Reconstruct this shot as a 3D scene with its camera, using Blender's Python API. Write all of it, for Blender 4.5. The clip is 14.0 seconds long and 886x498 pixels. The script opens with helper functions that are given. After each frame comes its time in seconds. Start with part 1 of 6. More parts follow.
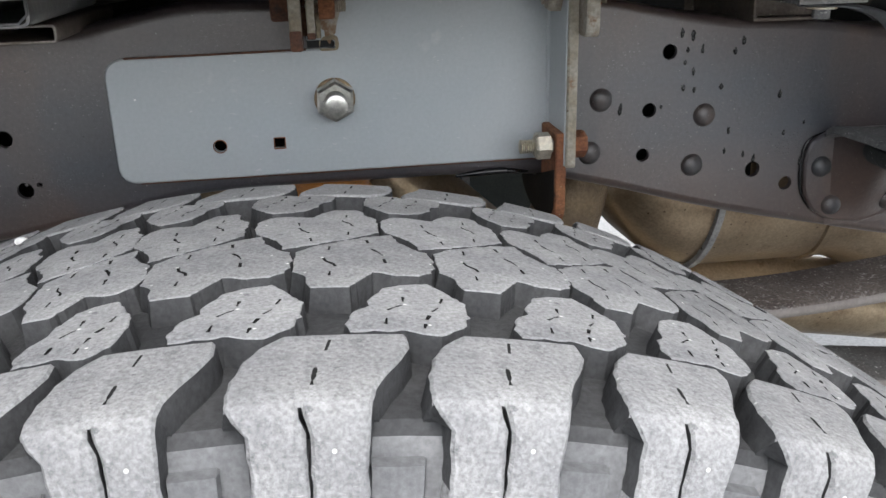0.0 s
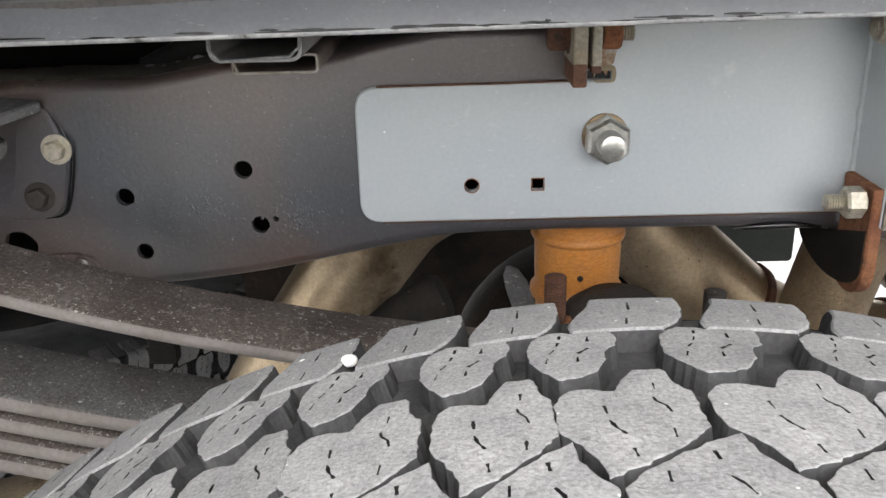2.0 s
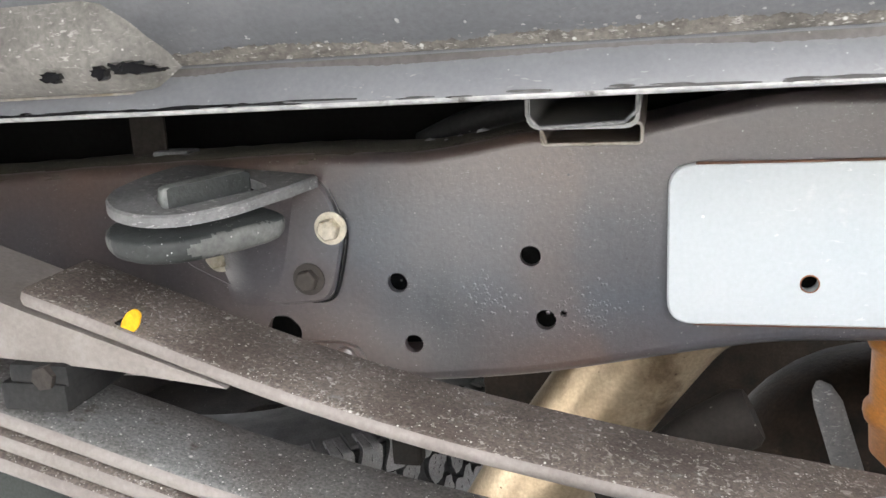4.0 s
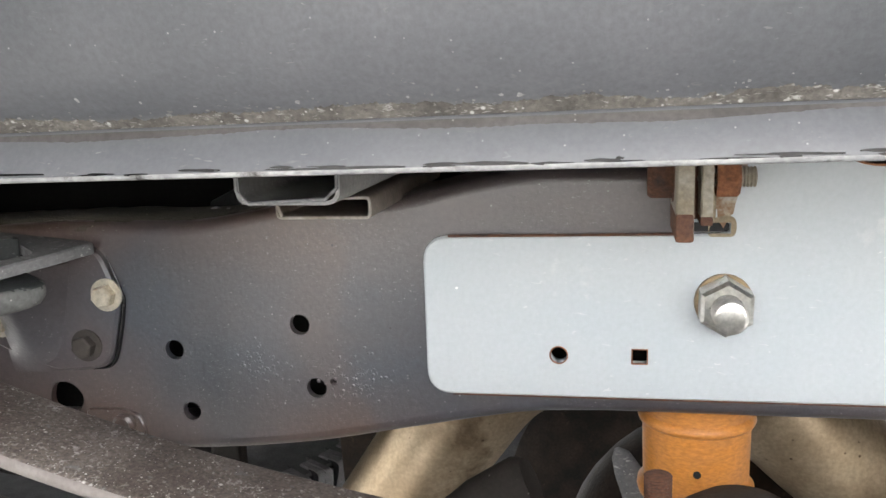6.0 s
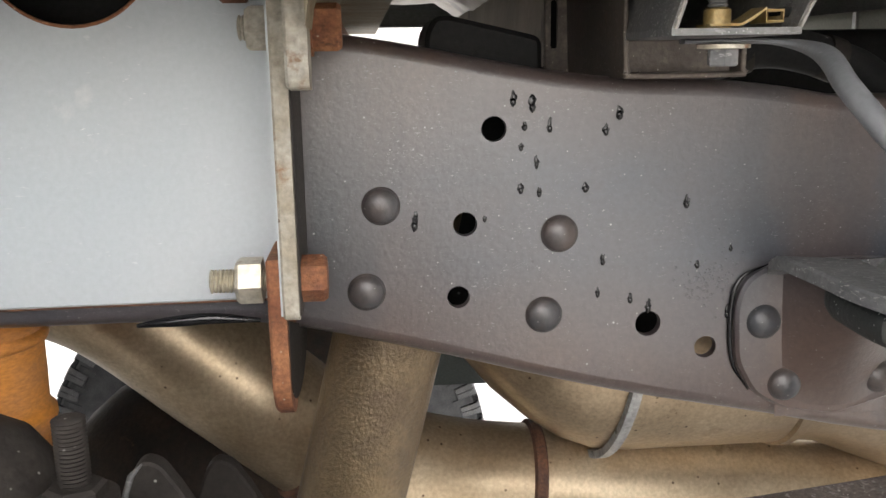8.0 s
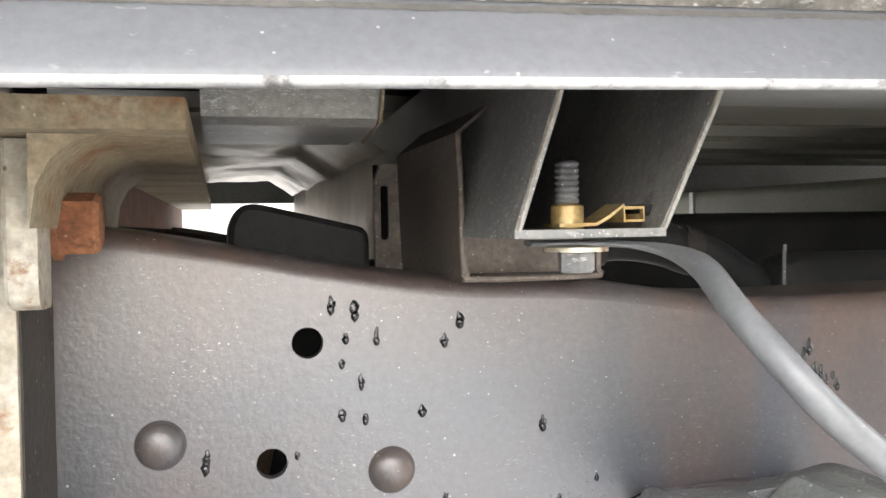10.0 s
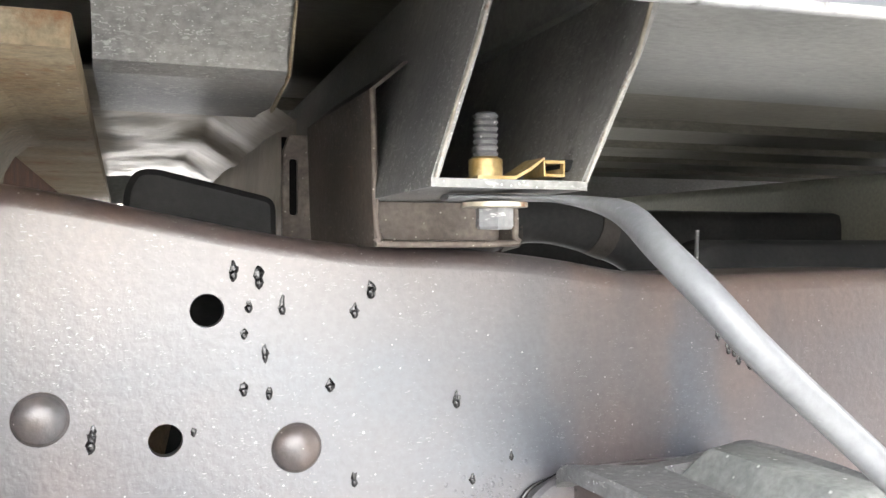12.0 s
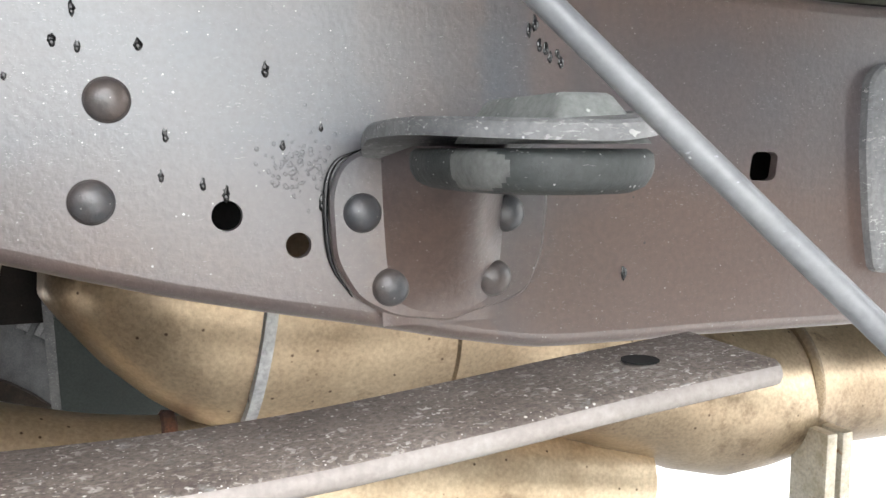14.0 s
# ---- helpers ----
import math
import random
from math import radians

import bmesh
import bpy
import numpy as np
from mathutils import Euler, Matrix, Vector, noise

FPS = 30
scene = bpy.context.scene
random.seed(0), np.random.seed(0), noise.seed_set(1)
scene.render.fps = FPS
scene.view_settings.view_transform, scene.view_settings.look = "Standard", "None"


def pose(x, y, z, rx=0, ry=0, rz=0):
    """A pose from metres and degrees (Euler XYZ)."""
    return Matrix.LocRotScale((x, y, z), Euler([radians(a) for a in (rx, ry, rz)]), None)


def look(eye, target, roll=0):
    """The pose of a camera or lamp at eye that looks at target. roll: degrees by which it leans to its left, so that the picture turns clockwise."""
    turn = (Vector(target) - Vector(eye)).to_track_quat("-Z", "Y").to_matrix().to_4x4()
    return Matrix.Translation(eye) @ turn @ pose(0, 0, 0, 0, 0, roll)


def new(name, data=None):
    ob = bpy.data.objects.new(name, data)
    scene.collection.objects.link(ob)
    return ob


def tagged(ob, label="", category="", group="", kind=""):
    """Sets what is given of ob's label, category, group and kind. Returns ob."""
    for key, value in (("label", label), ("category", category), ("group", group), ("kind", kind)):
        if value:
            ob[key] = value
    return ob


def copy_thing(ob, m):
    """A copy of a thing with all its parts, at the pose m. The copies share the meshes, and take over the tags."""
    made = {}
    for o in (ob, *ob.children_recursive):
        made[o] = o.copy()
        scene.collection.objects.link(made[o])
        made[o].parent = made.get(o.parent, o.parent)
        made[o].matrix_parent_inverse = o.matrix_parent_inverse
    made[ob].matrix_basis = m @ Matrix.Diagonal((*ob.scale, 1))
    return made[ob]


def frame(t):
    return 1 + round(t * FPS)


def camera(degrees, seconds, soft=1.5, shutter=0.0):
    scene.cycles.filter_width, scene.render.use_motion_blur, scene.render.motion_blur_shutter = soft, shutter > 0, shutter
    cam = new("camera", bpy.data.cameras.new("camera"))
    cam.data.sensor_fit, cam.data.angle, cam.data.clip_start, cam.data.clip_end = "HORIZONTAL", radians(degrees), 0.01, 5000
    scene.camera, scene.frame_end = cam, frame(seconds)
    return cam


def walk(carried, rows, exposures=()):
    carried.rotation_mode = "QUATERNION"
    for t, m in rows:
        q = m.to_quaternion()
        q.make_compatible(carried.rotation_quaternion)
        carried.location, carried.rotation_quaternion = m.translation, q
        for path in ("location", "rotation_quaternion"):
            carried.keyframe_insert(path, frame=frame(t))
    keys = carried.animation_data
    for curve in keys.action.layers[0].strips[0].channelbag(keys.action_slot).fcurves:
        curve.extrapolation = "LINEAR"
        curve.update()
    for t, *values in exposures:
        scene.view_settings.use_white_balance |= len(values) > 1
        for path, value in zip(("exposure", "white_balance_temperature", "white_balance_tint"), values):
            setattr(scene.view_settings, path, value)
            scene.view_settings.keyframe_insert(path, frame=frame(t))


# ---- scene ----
SKY, SUN = 0.22, 0.8
cam = camera(53.3, 14.0)
PATH = [
    (0, (0.0873, 0.0280, 0.9707), (0.3405, 1.8921, 0.2916), -1.44),
    (0.5, (0.0891, 0.0350, 0.9826), (0.2352, 1.8881, 0.2444), -1.71),
    (1, (0.0767, 0.0520, 0.9914), (0.1723, 1.8938, 0.2176), -1.55),
    (1.5, (0.0466, 0.1100, 0.9914), (0.0940, 1.9656, 0.2468), -1.44),
    (2, (-0.0103, 0.1410, 0.9951), (-0.0476, 2.0114, 0.2879), -1.41),
    (2.5, (-0.0646, 0.1812, 0.9860), (-0.2787, 2.0628, 0.3424), -1.88),
    (3, (-0.0871, 0.1989, 0.9778), (-0.4582, 2.0677, 0.3697), -2.30),
    (3.2, (-0.0968, 0.2025, 0.9746), (-0.5060, 2.0668, 0.3772), -2.41),
    (5.3, (-0.0490, 0.2570, 0.9696), (-0.5351, 2.1645, 0.6157), -2.80),
    (5.5, (-0.0259, 0.2570, 0.9711), (-0.4872, 2.1670, 0.5984), -2.52),
    (6, (0.0367, 0.2470, 0.9770), (-0.3510, 2.1718, 0.5966), -1.95),
    (6.5, (0.1091, 0.2440, 0.9662), (-0.1403, 2.1884, 0.5698), -1.50),
    (7, (0.2070, 0.2705, 0.9510), (0.0750, 2.2145, 0.5040), -1.43),
    (7.5, (0.2829, 0.2880, 0.9117), (0.2860, 2.2482, 0.5148), -1.13),
    (8, (0.3333, 0.3190, 0.9014), (0.4990, 2.2665, 0.4776), -0.92),
    (8.5, (0.3508, 0.3440, 0.9083), (0.5468, 2.2959, 0.5187), -1.30),
    (9, (0.3665, 0.3720, 0.9183), (0.6810, 2.3316, 0.6712), -1.03),
    (9.2, (0.3655, 0.3780, 0.9173), (0.7311, 2.3382, 0.7621), -0.99),
    (11.3, (0.3675, 0.4440, 0.9032), (1.0008, 2.3410, 0.8867), -0.26),
    (11.5, (0.3713, 0.4430, 0.8989), (1.0339, 2.3300, 0.8876), -0.04),
    (12, (0.3697, 0.4250, 0.8900), (1.0563, 2.3034, 0.8801), -0.02),
    (12.5, (0.3696, 0.4120, 0.8730), (1.0603, 2.2889, 0.8628), -0.22),
    (13, (0.3876, 0.3990, 0.8427), (1.1023, 2.2669, 0.8460), -0.00),
    (13.5, (0.4212, 0.3760, 0.8045), (1.1237, 2.2475, 0.7404), -0.21),
    (14, (0.4388, 0.3590, 0.7823), (1.1446, 2.2160, 0.5515), 0.08),
]
walk(cam, [(t, look(eye, target, roll)) for t, eye, target, roll in PATH],
     [(0.0, 1.23, 6420, 10), (0.5, 1.25, 6420, 10), (1.0, 1.55, 6520, 10), (1.5, 1.85, 6620, 10), (2.0, 1.98, 6770, 11), (2.5, 2.40, 6820, 11), (3.0, 2.82, 6820, 11), (5.5, 3.05, 6720, 11), (6.0, 2.65, 6820, 11), (6.5, 2.37, 6820, 11), (7.0, 2.17, 6920, 12), (7.5, 2.05, 7070, 12), (8.0, 2.27, 7020, 12), (8.5, 2.56, 6920, 11), (9.0, 2.77, 6920, 11), (11.5, 3.85, 6820, 11), (12.5, 3.74, 6720, 10), (13.0, 3.27, 6670, 10), (13.5, 3.02, 6620, 9), (14.0, 2.92, 6620, 9)])

# ---- world and light: bright overcast day ----
world = bpy.data.worlds.new("overcast_sky")
scene.world = world
world.use_nodes = True
wn, wl = world.node_tree.nodes, world.node_tree.links
wn.clear()
sky = wn.new("ShaderNodeTexSky")
sky.sky_type, sky.sun_disc = "NISHITA", False
sky.sun_elevation, sky.sun_rotation = radians(60), radians(170)
sky.dust_density, sky.air_density = 3.0, 1.0
soft_sky = wn.new("ShaderNodeHueSaturation")
soft_sky.inputs["Saturation"].default_value = 0.22
bg = wn.new("ShaderNodeBackground")
bg.inputs["Strength"].default_value = SKY
wo = wn.new("ShaderNodeOutputWorld")
wl.new(sky.outputs[0], soft_sky.inputs["Color"])
wl.new(soft_sky.outputs[0], bg.inputs["Color"])
wl.new(bg.outputs[0], wo.inputs["Surface"])

sun_data = bpy.data.lights.new("sun", "SUN")
sun_data.energy, sun_data.angle, sun_data.color = SUN, radians(40), (1.0, 0.98, 0.95)
sun = new("sun", sun_data)
sun.matrix_world = look((0.1 - 0.7, -3.0, 6.60), (0.1, 0.3, 0.85))


# ---- materials ----
def surface(name, a, b, scale=6.0, grain=180.0, rough=(0.45, 0.65), metal=0.0, bump=0.15, bump_scale=220.0,
            specks=None, patch=None, coat=0.0, random_tint=0.0, stretch=None, lumps=0.0, depth=0.2, fibres=None, gloss=0.5, clouds=None, bands=None):
    """Two colours mixed at a large scale, fine grain, relief; specks ((colour, scale, amount), ...); patch (colour, scale, amount)."""
    m = bpy.data.materials.new(name)
    m.use_nodes = True
    n, l = m.node_tree.nodes, m.node_tree.links
    n.clear()
    out = n.new("ShaderNodeOutputMaterial")
    p = n.new("ShaderNodeBsdfPrincipled")
    l.new(p.outputs[0], out.inputs[0])
    tc = n.new("ShaderNodeTexCoord")
    vec = tc.outputs["Object"]
    if stretch:
        mp = n.new("ShaderNodeMapping")
        mp.inputs["Scale"].default_value = stretch
        l.new(vec, mp.inputs[0])
        vec = mp.outputs[0]

    def noise_tex(s, detail, rough_=0.6):
        t = n.new("ShaderNodeTexNoise")
        t.inputs["Scale"].default_value, t.inputs["Detail"].default_value, t.inputs["Roughness"].default_value = s, detail, rough_
        l.new(vec, t.inputs["Vector"])
        return t.outputs["Fac"]

    def ramp(src, lo, hi):
        r = n.new("ShaderNodeMapRange")
        r.inputs["From Min"].default_value, r.inputs["From Max"].default_value = lo, hi
        l.new(src, r.inputs["Value"])
        return r.outputs[0]

    def mix(fac, c1, c2, kind="MIX"):
        x = n.new("ShaderNodeMix")
        x.data_type, x.blend_type = "RGBA", kind
        for sock, v in ((x.inputs[0], fac), (x.inputs[6], c1), (x.inputs[7], c2)):
            if isinstance(v, (int, float)):
                sock.default_value = v
            elif isinstance(v, tuple):
                sock.default_value = (*v, 1)
            else:
                l.new(v, sock)
        return x.outputs[2]

    large = noise_tex(scale, 5)
    share = ramp(large, 0.35, 0.65)
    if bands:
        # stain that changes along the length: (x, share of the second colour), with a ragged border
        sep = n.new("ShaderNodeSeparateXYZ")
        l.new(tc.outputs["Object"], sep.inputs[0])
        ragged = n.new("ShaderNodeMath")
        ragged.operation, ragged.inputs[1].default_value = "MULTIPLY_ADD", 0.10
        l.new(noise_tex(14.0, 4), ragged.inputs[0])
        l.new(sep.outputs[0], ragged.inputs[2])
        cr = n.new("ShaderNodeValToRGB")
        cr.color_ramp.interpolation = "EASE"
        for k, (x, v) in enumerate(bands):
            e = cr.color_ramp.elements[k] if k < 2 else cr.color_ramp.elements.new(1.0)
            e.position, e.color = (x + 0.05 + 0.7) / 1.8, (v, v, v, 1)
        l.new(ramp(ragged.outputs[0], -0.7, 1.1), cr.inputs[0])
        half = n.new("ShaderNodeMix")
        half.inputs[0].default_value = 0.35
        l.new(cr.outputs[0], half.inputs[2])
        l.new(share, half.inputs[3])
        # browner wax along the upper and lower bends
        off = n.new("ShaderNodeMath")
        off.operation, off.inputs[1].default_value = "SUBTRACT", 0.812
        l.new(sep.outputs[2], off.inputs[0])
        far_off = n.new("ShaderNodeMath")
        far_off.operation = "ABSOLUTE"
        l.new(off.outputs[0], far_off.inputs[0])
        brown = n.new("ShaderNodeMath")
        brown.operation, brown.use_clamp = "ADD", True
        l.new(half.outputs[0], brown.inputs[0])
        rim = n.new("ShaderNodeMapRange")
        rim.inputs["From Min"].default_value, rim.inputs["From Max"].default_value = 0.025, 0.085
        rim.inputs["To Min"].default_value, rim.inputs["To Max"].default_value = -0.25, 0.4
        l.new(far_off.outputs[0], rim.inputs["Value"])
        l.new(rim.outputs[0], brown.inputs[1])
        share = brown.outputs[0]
    col = mix(share, a, b)
    if clouds:
        c, s, amount = clouds
        mp = n.new("ShaderNodeMapping")
        mp.inputs["Scale"].default_value = (s, s, s * 0.3)
        mp.inputs["Location"].default_value = (3.1, 0.0, 1.7)
        l.new(tc.outputs["Object"], mp.inputs[0])
        t = n.new("ShaderNodeTexNoise")
        t.inputs["Scale"].default_value, t.inputs["Detail"].default_value, t.inputs["Roughness"].default_value = 1.0, 4.0, 0.55
        l.new(mp.outputs[0], t.inputs["Vector"])
        soft = ramp(t.outputs["Fac"], 0.56 - amount, 0.74 - amount)
        col = mix(soft, col, c)
    fine = noise_tex(grain, 4)
    shade = n.new("ShaderNodeMapRange")
    shade.inputs["From Min"].default_value, shade.inputs["From Max"].default_value = 0.3, 0.7
    shade.inputs["To Min"].default_value, shade.inputs["To Max"].default_value = 1 - depth, 1 + depth
    l.new(fine, shade.inputs["Value"])
    col = mix(1.0, col, shade.outputs[0], "MULTIPLY")
    if patch:
        c, s, amount = patch
        col = mix(ramp(noise_tex(s, 7, 0.68), 0.62 - amount, 0.72 - amount), col, c)
    if random_tint:
        oi = n.new("ShaderNodeObjectInfo")
        mr = n.new("ShaderNodeMapRange")
        mr.inputs["To Min"].default_value, mr.inputs["To Max"].default_value = 1 - random_tint, 1 + random_tint
        l.new(oi.outputs["Random"], mr.inputs["Value"])
        col = mix(1.0, col, mr.outputs[0], "MULTIPLY")
    for c, s, amount in specks or ():
        v = n.new("ShaderNodeTexVoronoi")
        v.inputs["Scale"].default_value = s
        l.new(tc.outputs["Object"], v.inputs["Vector"])
        cut = n.new("ShaderNodeMapRange")
        cut.inputs["From Min"].default_value, cut.inputs["From Max"].default_value = 0.26, 0.12
        l.new(v.outputs["Distance"], cut.inputs["Value"])
        sep = n.new("ShaderNodeSeparateColor")
        l.new(v.outputs["Color"], sep.inputs[0])
        keep = n.new("ShaderNodeMath")
        keep.operation = "LESS_THAN"
        keep.inputs[1].default_value = amount
        l.new(sep.outputs[0], keep.inputs[0])
        both = n.new("ShaderNodeMath")
        both.operation = "MULTIPLY"
        l.new(cut.outputs[0], both.inputs[0])
        l.new(keep.outputs[0], both.inputs[1])
        col = mix(both.outputs[0], col, c)
    if fibres:
        c, s, amount = fibres
        for turn in (0.9, -0.6, 0.15):
            mp = n.new("ShaderNodeMapping")
            mp.inputs["Rotation"].default_value = (0.2, turn, 0.3)
            mp.inputs["Scale"].default_value = (1.0, 1.0, 3.2)
            l.new(tc.outputs["Object"], mp.inputs[0])
            t = n.new("ShaderNodeTexNoise")
            t.inputs["Scale"].default_value, t.inputs["Detail"].default_value, t.inputs["Distortion"].default_value = s, 2.0, 0.8
            l.new(mp.outputs[0], t.inputs["Vector"])
            thin = ramp(t.outputs["Fac"], 0.76 - amount, 0.80 - amount)
            area = ramp(noise_tex(scale * (2.3 + turn), 3), 0.46, 0.72)
            both = n.new("ShaderNodeMath")
            both.operation = "MULTIPLY"
            l.new(thin, both.inputs[0])
            l.new(area, both.inputs[1])
            col = mix(both.outputs[0], col, c)
    l.new(col, p.inputs["Base Color"])
    rr = n.new("ShaderNodeMapRange")
    rr.inputs["To Min"].default_value, rr.inputs["To Max"].default_value = rough
    l.new(noise_tex(scale * 4, 4), rr.inputs["Value"])
    l.new(rr.outputs[0], p.inputs["Roughness"])
    p.inputs["Metallic"].default_value = metal
    p.inputs["Specular IOR Level"].default_value = gloss
    p.inputs["Coat Weight"].default_value, p.inputs["Coat Roughness"].default_value, p.inputs["Coat IOR"].default_value = coat, 0.34, 1.75
    bp = n.new("ShaderNodeBump")
    bp.inputs["Strength"].default_value, bp.inputs["Distance"].default_value = bump, 0.001
    l.new(noise_tex(bump_scale, 5), bp.inputs["Height"])
    last = bp
    if lumps:
        b2 = n.new("ShaderNodeBump")
        b2.inputs["Strength"].default_value, b2.inputs["Distance"].default_value = lumps, 0.004
        l.new(noise_tex(28.0, 2), b2.inputs["Height"])
        l.new(bp.outputs[0], b2.inputs["Normal"])
        last = b2
    l.new(last.outputs[0], p.inputs["Normal"])
    return m


M = {}
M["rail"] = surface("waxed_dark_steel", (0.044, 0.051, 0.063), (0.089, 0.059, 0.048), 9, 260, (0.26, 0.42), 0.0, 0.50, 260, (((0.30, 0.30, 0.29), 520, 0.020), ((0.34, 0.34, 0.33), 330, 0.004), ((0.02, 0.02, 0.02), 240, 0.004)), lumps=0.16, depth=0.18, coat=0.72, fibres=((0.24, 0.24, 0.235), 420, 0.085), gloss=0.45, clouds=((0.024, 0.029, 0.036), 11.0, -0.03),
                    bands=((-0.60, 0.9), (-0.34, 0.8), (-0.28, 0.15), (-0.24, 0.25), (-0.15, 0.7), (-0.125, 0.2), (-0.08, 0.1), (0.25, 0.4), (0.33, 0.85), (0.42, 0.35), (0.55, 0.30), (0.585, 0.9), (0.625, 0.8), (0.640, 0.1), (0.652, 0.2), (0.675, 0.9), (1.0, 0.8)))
M["rivet"] = surface("waxed_dark_rivet", (0.045, 0.047, 0.052), (0.077, 0.059, 0.052), 40, 300, (0.36, 0.5), 0.0, 0.4, 300, (((0.34, 0.33, 0.31), 480, 0.05),), depth=0.2, coat=0.3, gloss=0.45)
M["plate"] = surface("grey_painted_steel", (0.415, 0.459, 0.483), (0.459, 0.488, 0.502), 5, 300, (0.30, 0.46), 0.0, 0.06, 300, lumps=0.06, fibres=((0.60, 0.61, 0.61), 120, 0.06), patch=((0.56, 0.575, 0.575), 12, -0.03), depth=0.04)
M["rust"] = surface("orange_rust", (0.145, 0.050, 0.024), (0.27, 0.115, 0.052), 55, 400, (0.75, 0.95), 0.0, 0.8, 320, patch=((0.075, 0.034, 0.022), 70, 0.04), specks=(((0.36, 0.28, 0.20), 330, 0.08),), depth=0.35)
M["dark_rust"] = surface("dark_rust", (0.070, 0.034, 0.024), (0.155, 0.068, 0.036), 60, 400, (0.7, 0.95), 0.0, 0.7, 320, patch=((0.035, 0.026, 0.023), 80, 0.02), depth=0.35)
M["worn_strap"] = surface("flaking_zinc_on_rust", (0.22, 0.185, 0.13), (0.37, 0.345, 0.295), 34, 300, (0.55, 0.8), 0.0, 0.6, 260, (((0.10, 0.06, 0.035), 210, 0.10),), patch=((0.19, 0.105, 0.055), 60, 0.055), depth=0.25)
M["rusty_angle"] = surface("rust_stained_galvanised_steel", (0.181, 0.132, 0.074), (0.266, 0.225, 0.154), 22, 300, (0.55, 0.8), 0.0, 0.6, 260, (((0.40, 0.38, 0.32), 360, 0.08),), patch=((0.165, 0.072, 0.025), 30, 0.05), depth=0.3)
M["stain"] = surface("rust_stained_paint", (0.30, 0.255, 0.185), (0.40, 0.375, 0.33), 40, 300, (0.4, 0.6), 0.0, 0.2, 300, patch=((0.19, 0.10, 0.045), 46, 0.09), depth=0.15)
M["zinc"] = surface("bright_zinc", (0.62, 0.61, 0.56), (0.72, 0.71, 0.68), 60, 300, (0.22, 0.38), 0.9, 0.1, 400)
M["old_zinc"] = surface("yellowed_zinc", (0.42, 0.375, 0.28), (0.56, 0.53, 0.45), 60, 300, (0.35, 0.55), 0.6, 0.2, 400, patch=((0.28, 0.15, 0.08), 70, 0.02))
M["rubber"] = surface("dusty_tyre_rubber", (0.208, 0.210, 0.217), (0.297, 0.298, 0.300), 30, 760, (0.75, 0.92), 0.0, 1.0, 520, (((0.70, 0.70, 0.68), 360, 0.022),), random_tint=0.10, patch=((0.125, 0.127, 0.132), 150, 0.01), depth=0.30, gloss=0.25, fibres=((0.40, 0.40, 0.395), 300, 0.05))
# clean rubber below the dusty tops, darkened further for the grooves' shade
M["groove"] = surface("shaded_groove_rubber", (0.034, 0.035, 0.037), (0.066, 0.067, 0.069), 30, 500, (0.7, 0.9), 0.0, 0.4, 500, gloss=0.15)
M["slit"] = surface("black_slit", (0.012, 0.012, 0.012), (0.02, 0.02, 0.02), 20, 500, (0.8, 0.9), gloss=0.15)
M["side_rubber"] = surface("sidewall_rubber", (0.115, 0.117, 0.122), (0.185, 0.187, 0.192), 26, 500, (0.65, 0.85), 0.0, 0.35, 500, gloss=0.2)
M["leaf"] = surface("dusty_spring_steel", (0.082, 0.064, 0.055), (0.165, 0.138, 0.122), 13, 420, (0.6, 0.8), 0.0, 0.8, 300, (((0.60, 0.58, 0.55), 520, 0.20), ((0.66, 0.64, 0.60), 260, 0.10), ((0.62, 0.60, 0.56), 150, 0.03)), patch=((0.175, 0.17, 0.165), 90, 0.02), depth=0.45, fibres=((0.46, 0.44, 0.41), 210, 0.145))
M["leaf_pale"] = surface("pale_dusty_spring_steel", (0.088, 0.074, 0.066), (0.172, 0.176, 0.174), 9, 420, (0.6, 0.8), 0.0, 0.8, 300, (((0.60, 0.60, 0.58), 480, 0.20), ((0.66, 0.66, 0.62), 260, 0.10), ((0.62, 0.60, 0.58), 150, 0.03)), patch=((0.07, 0.055, 0.048), 40, 0.02), depth=0.45, fibres=((0.45, 0.44, 0.42), 210, 0.10))
M["orange"] = surface("amber_polyurethane", (0.56, 0.22, 0.040), (0.48, 0.20, 0.055), 24, 240, (0.32, 0.55), 0.0, 0.2, 240, patch=((0.36, 0.16, 0.06), 26, 0.02), stretch=(1, 1, 2.5))
M["exhaust"] = surface("heat_tinted_exhaust_steel", (0.330, 0.245, 0.155), (0.560, 0.460, 0.325), 6, 300, (0.25, 0.44), 0.72, 0.35, 110, patch=((0.20, 0.142, 0.088), 10, 0.03), specks=(((0.10, 0.065, 0.04), 170, 0.05),), depth=0.18, lumps=0.10)
M["muffler"] = surface("brown_stained_muffler_steel", (0.24, 0.175, 0.112), (0.45, 0.355, 0.245), 6, 300, (0.27, 0.46), 0.7, 0.35, 110, patch=((0.15, 0.104, 0.064), 9, 0.07), specks=(((0.08, 0.05, 0.03), 170, 0.07),), depth=0.2, lumps=0.12)
M["shock"] = surface("dusty_brown_shock_tube", (0.17, 0.125, 0.085), (0.27, 0.20, 0.12), 14, 300, (0.28, 0.44), 0.65, 0.9, 420, lumps=0.15)
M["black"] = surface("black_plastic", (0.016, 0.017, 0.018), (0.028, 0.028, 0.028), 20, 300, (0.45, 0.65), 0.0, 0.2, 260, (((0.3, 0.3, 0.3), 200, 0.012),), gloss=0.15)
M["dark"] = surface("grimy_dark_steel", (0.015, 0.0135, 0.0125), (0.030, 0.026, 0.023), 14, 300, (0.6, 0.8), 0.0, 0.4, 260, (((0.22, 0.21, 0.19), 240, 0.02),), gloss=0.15)
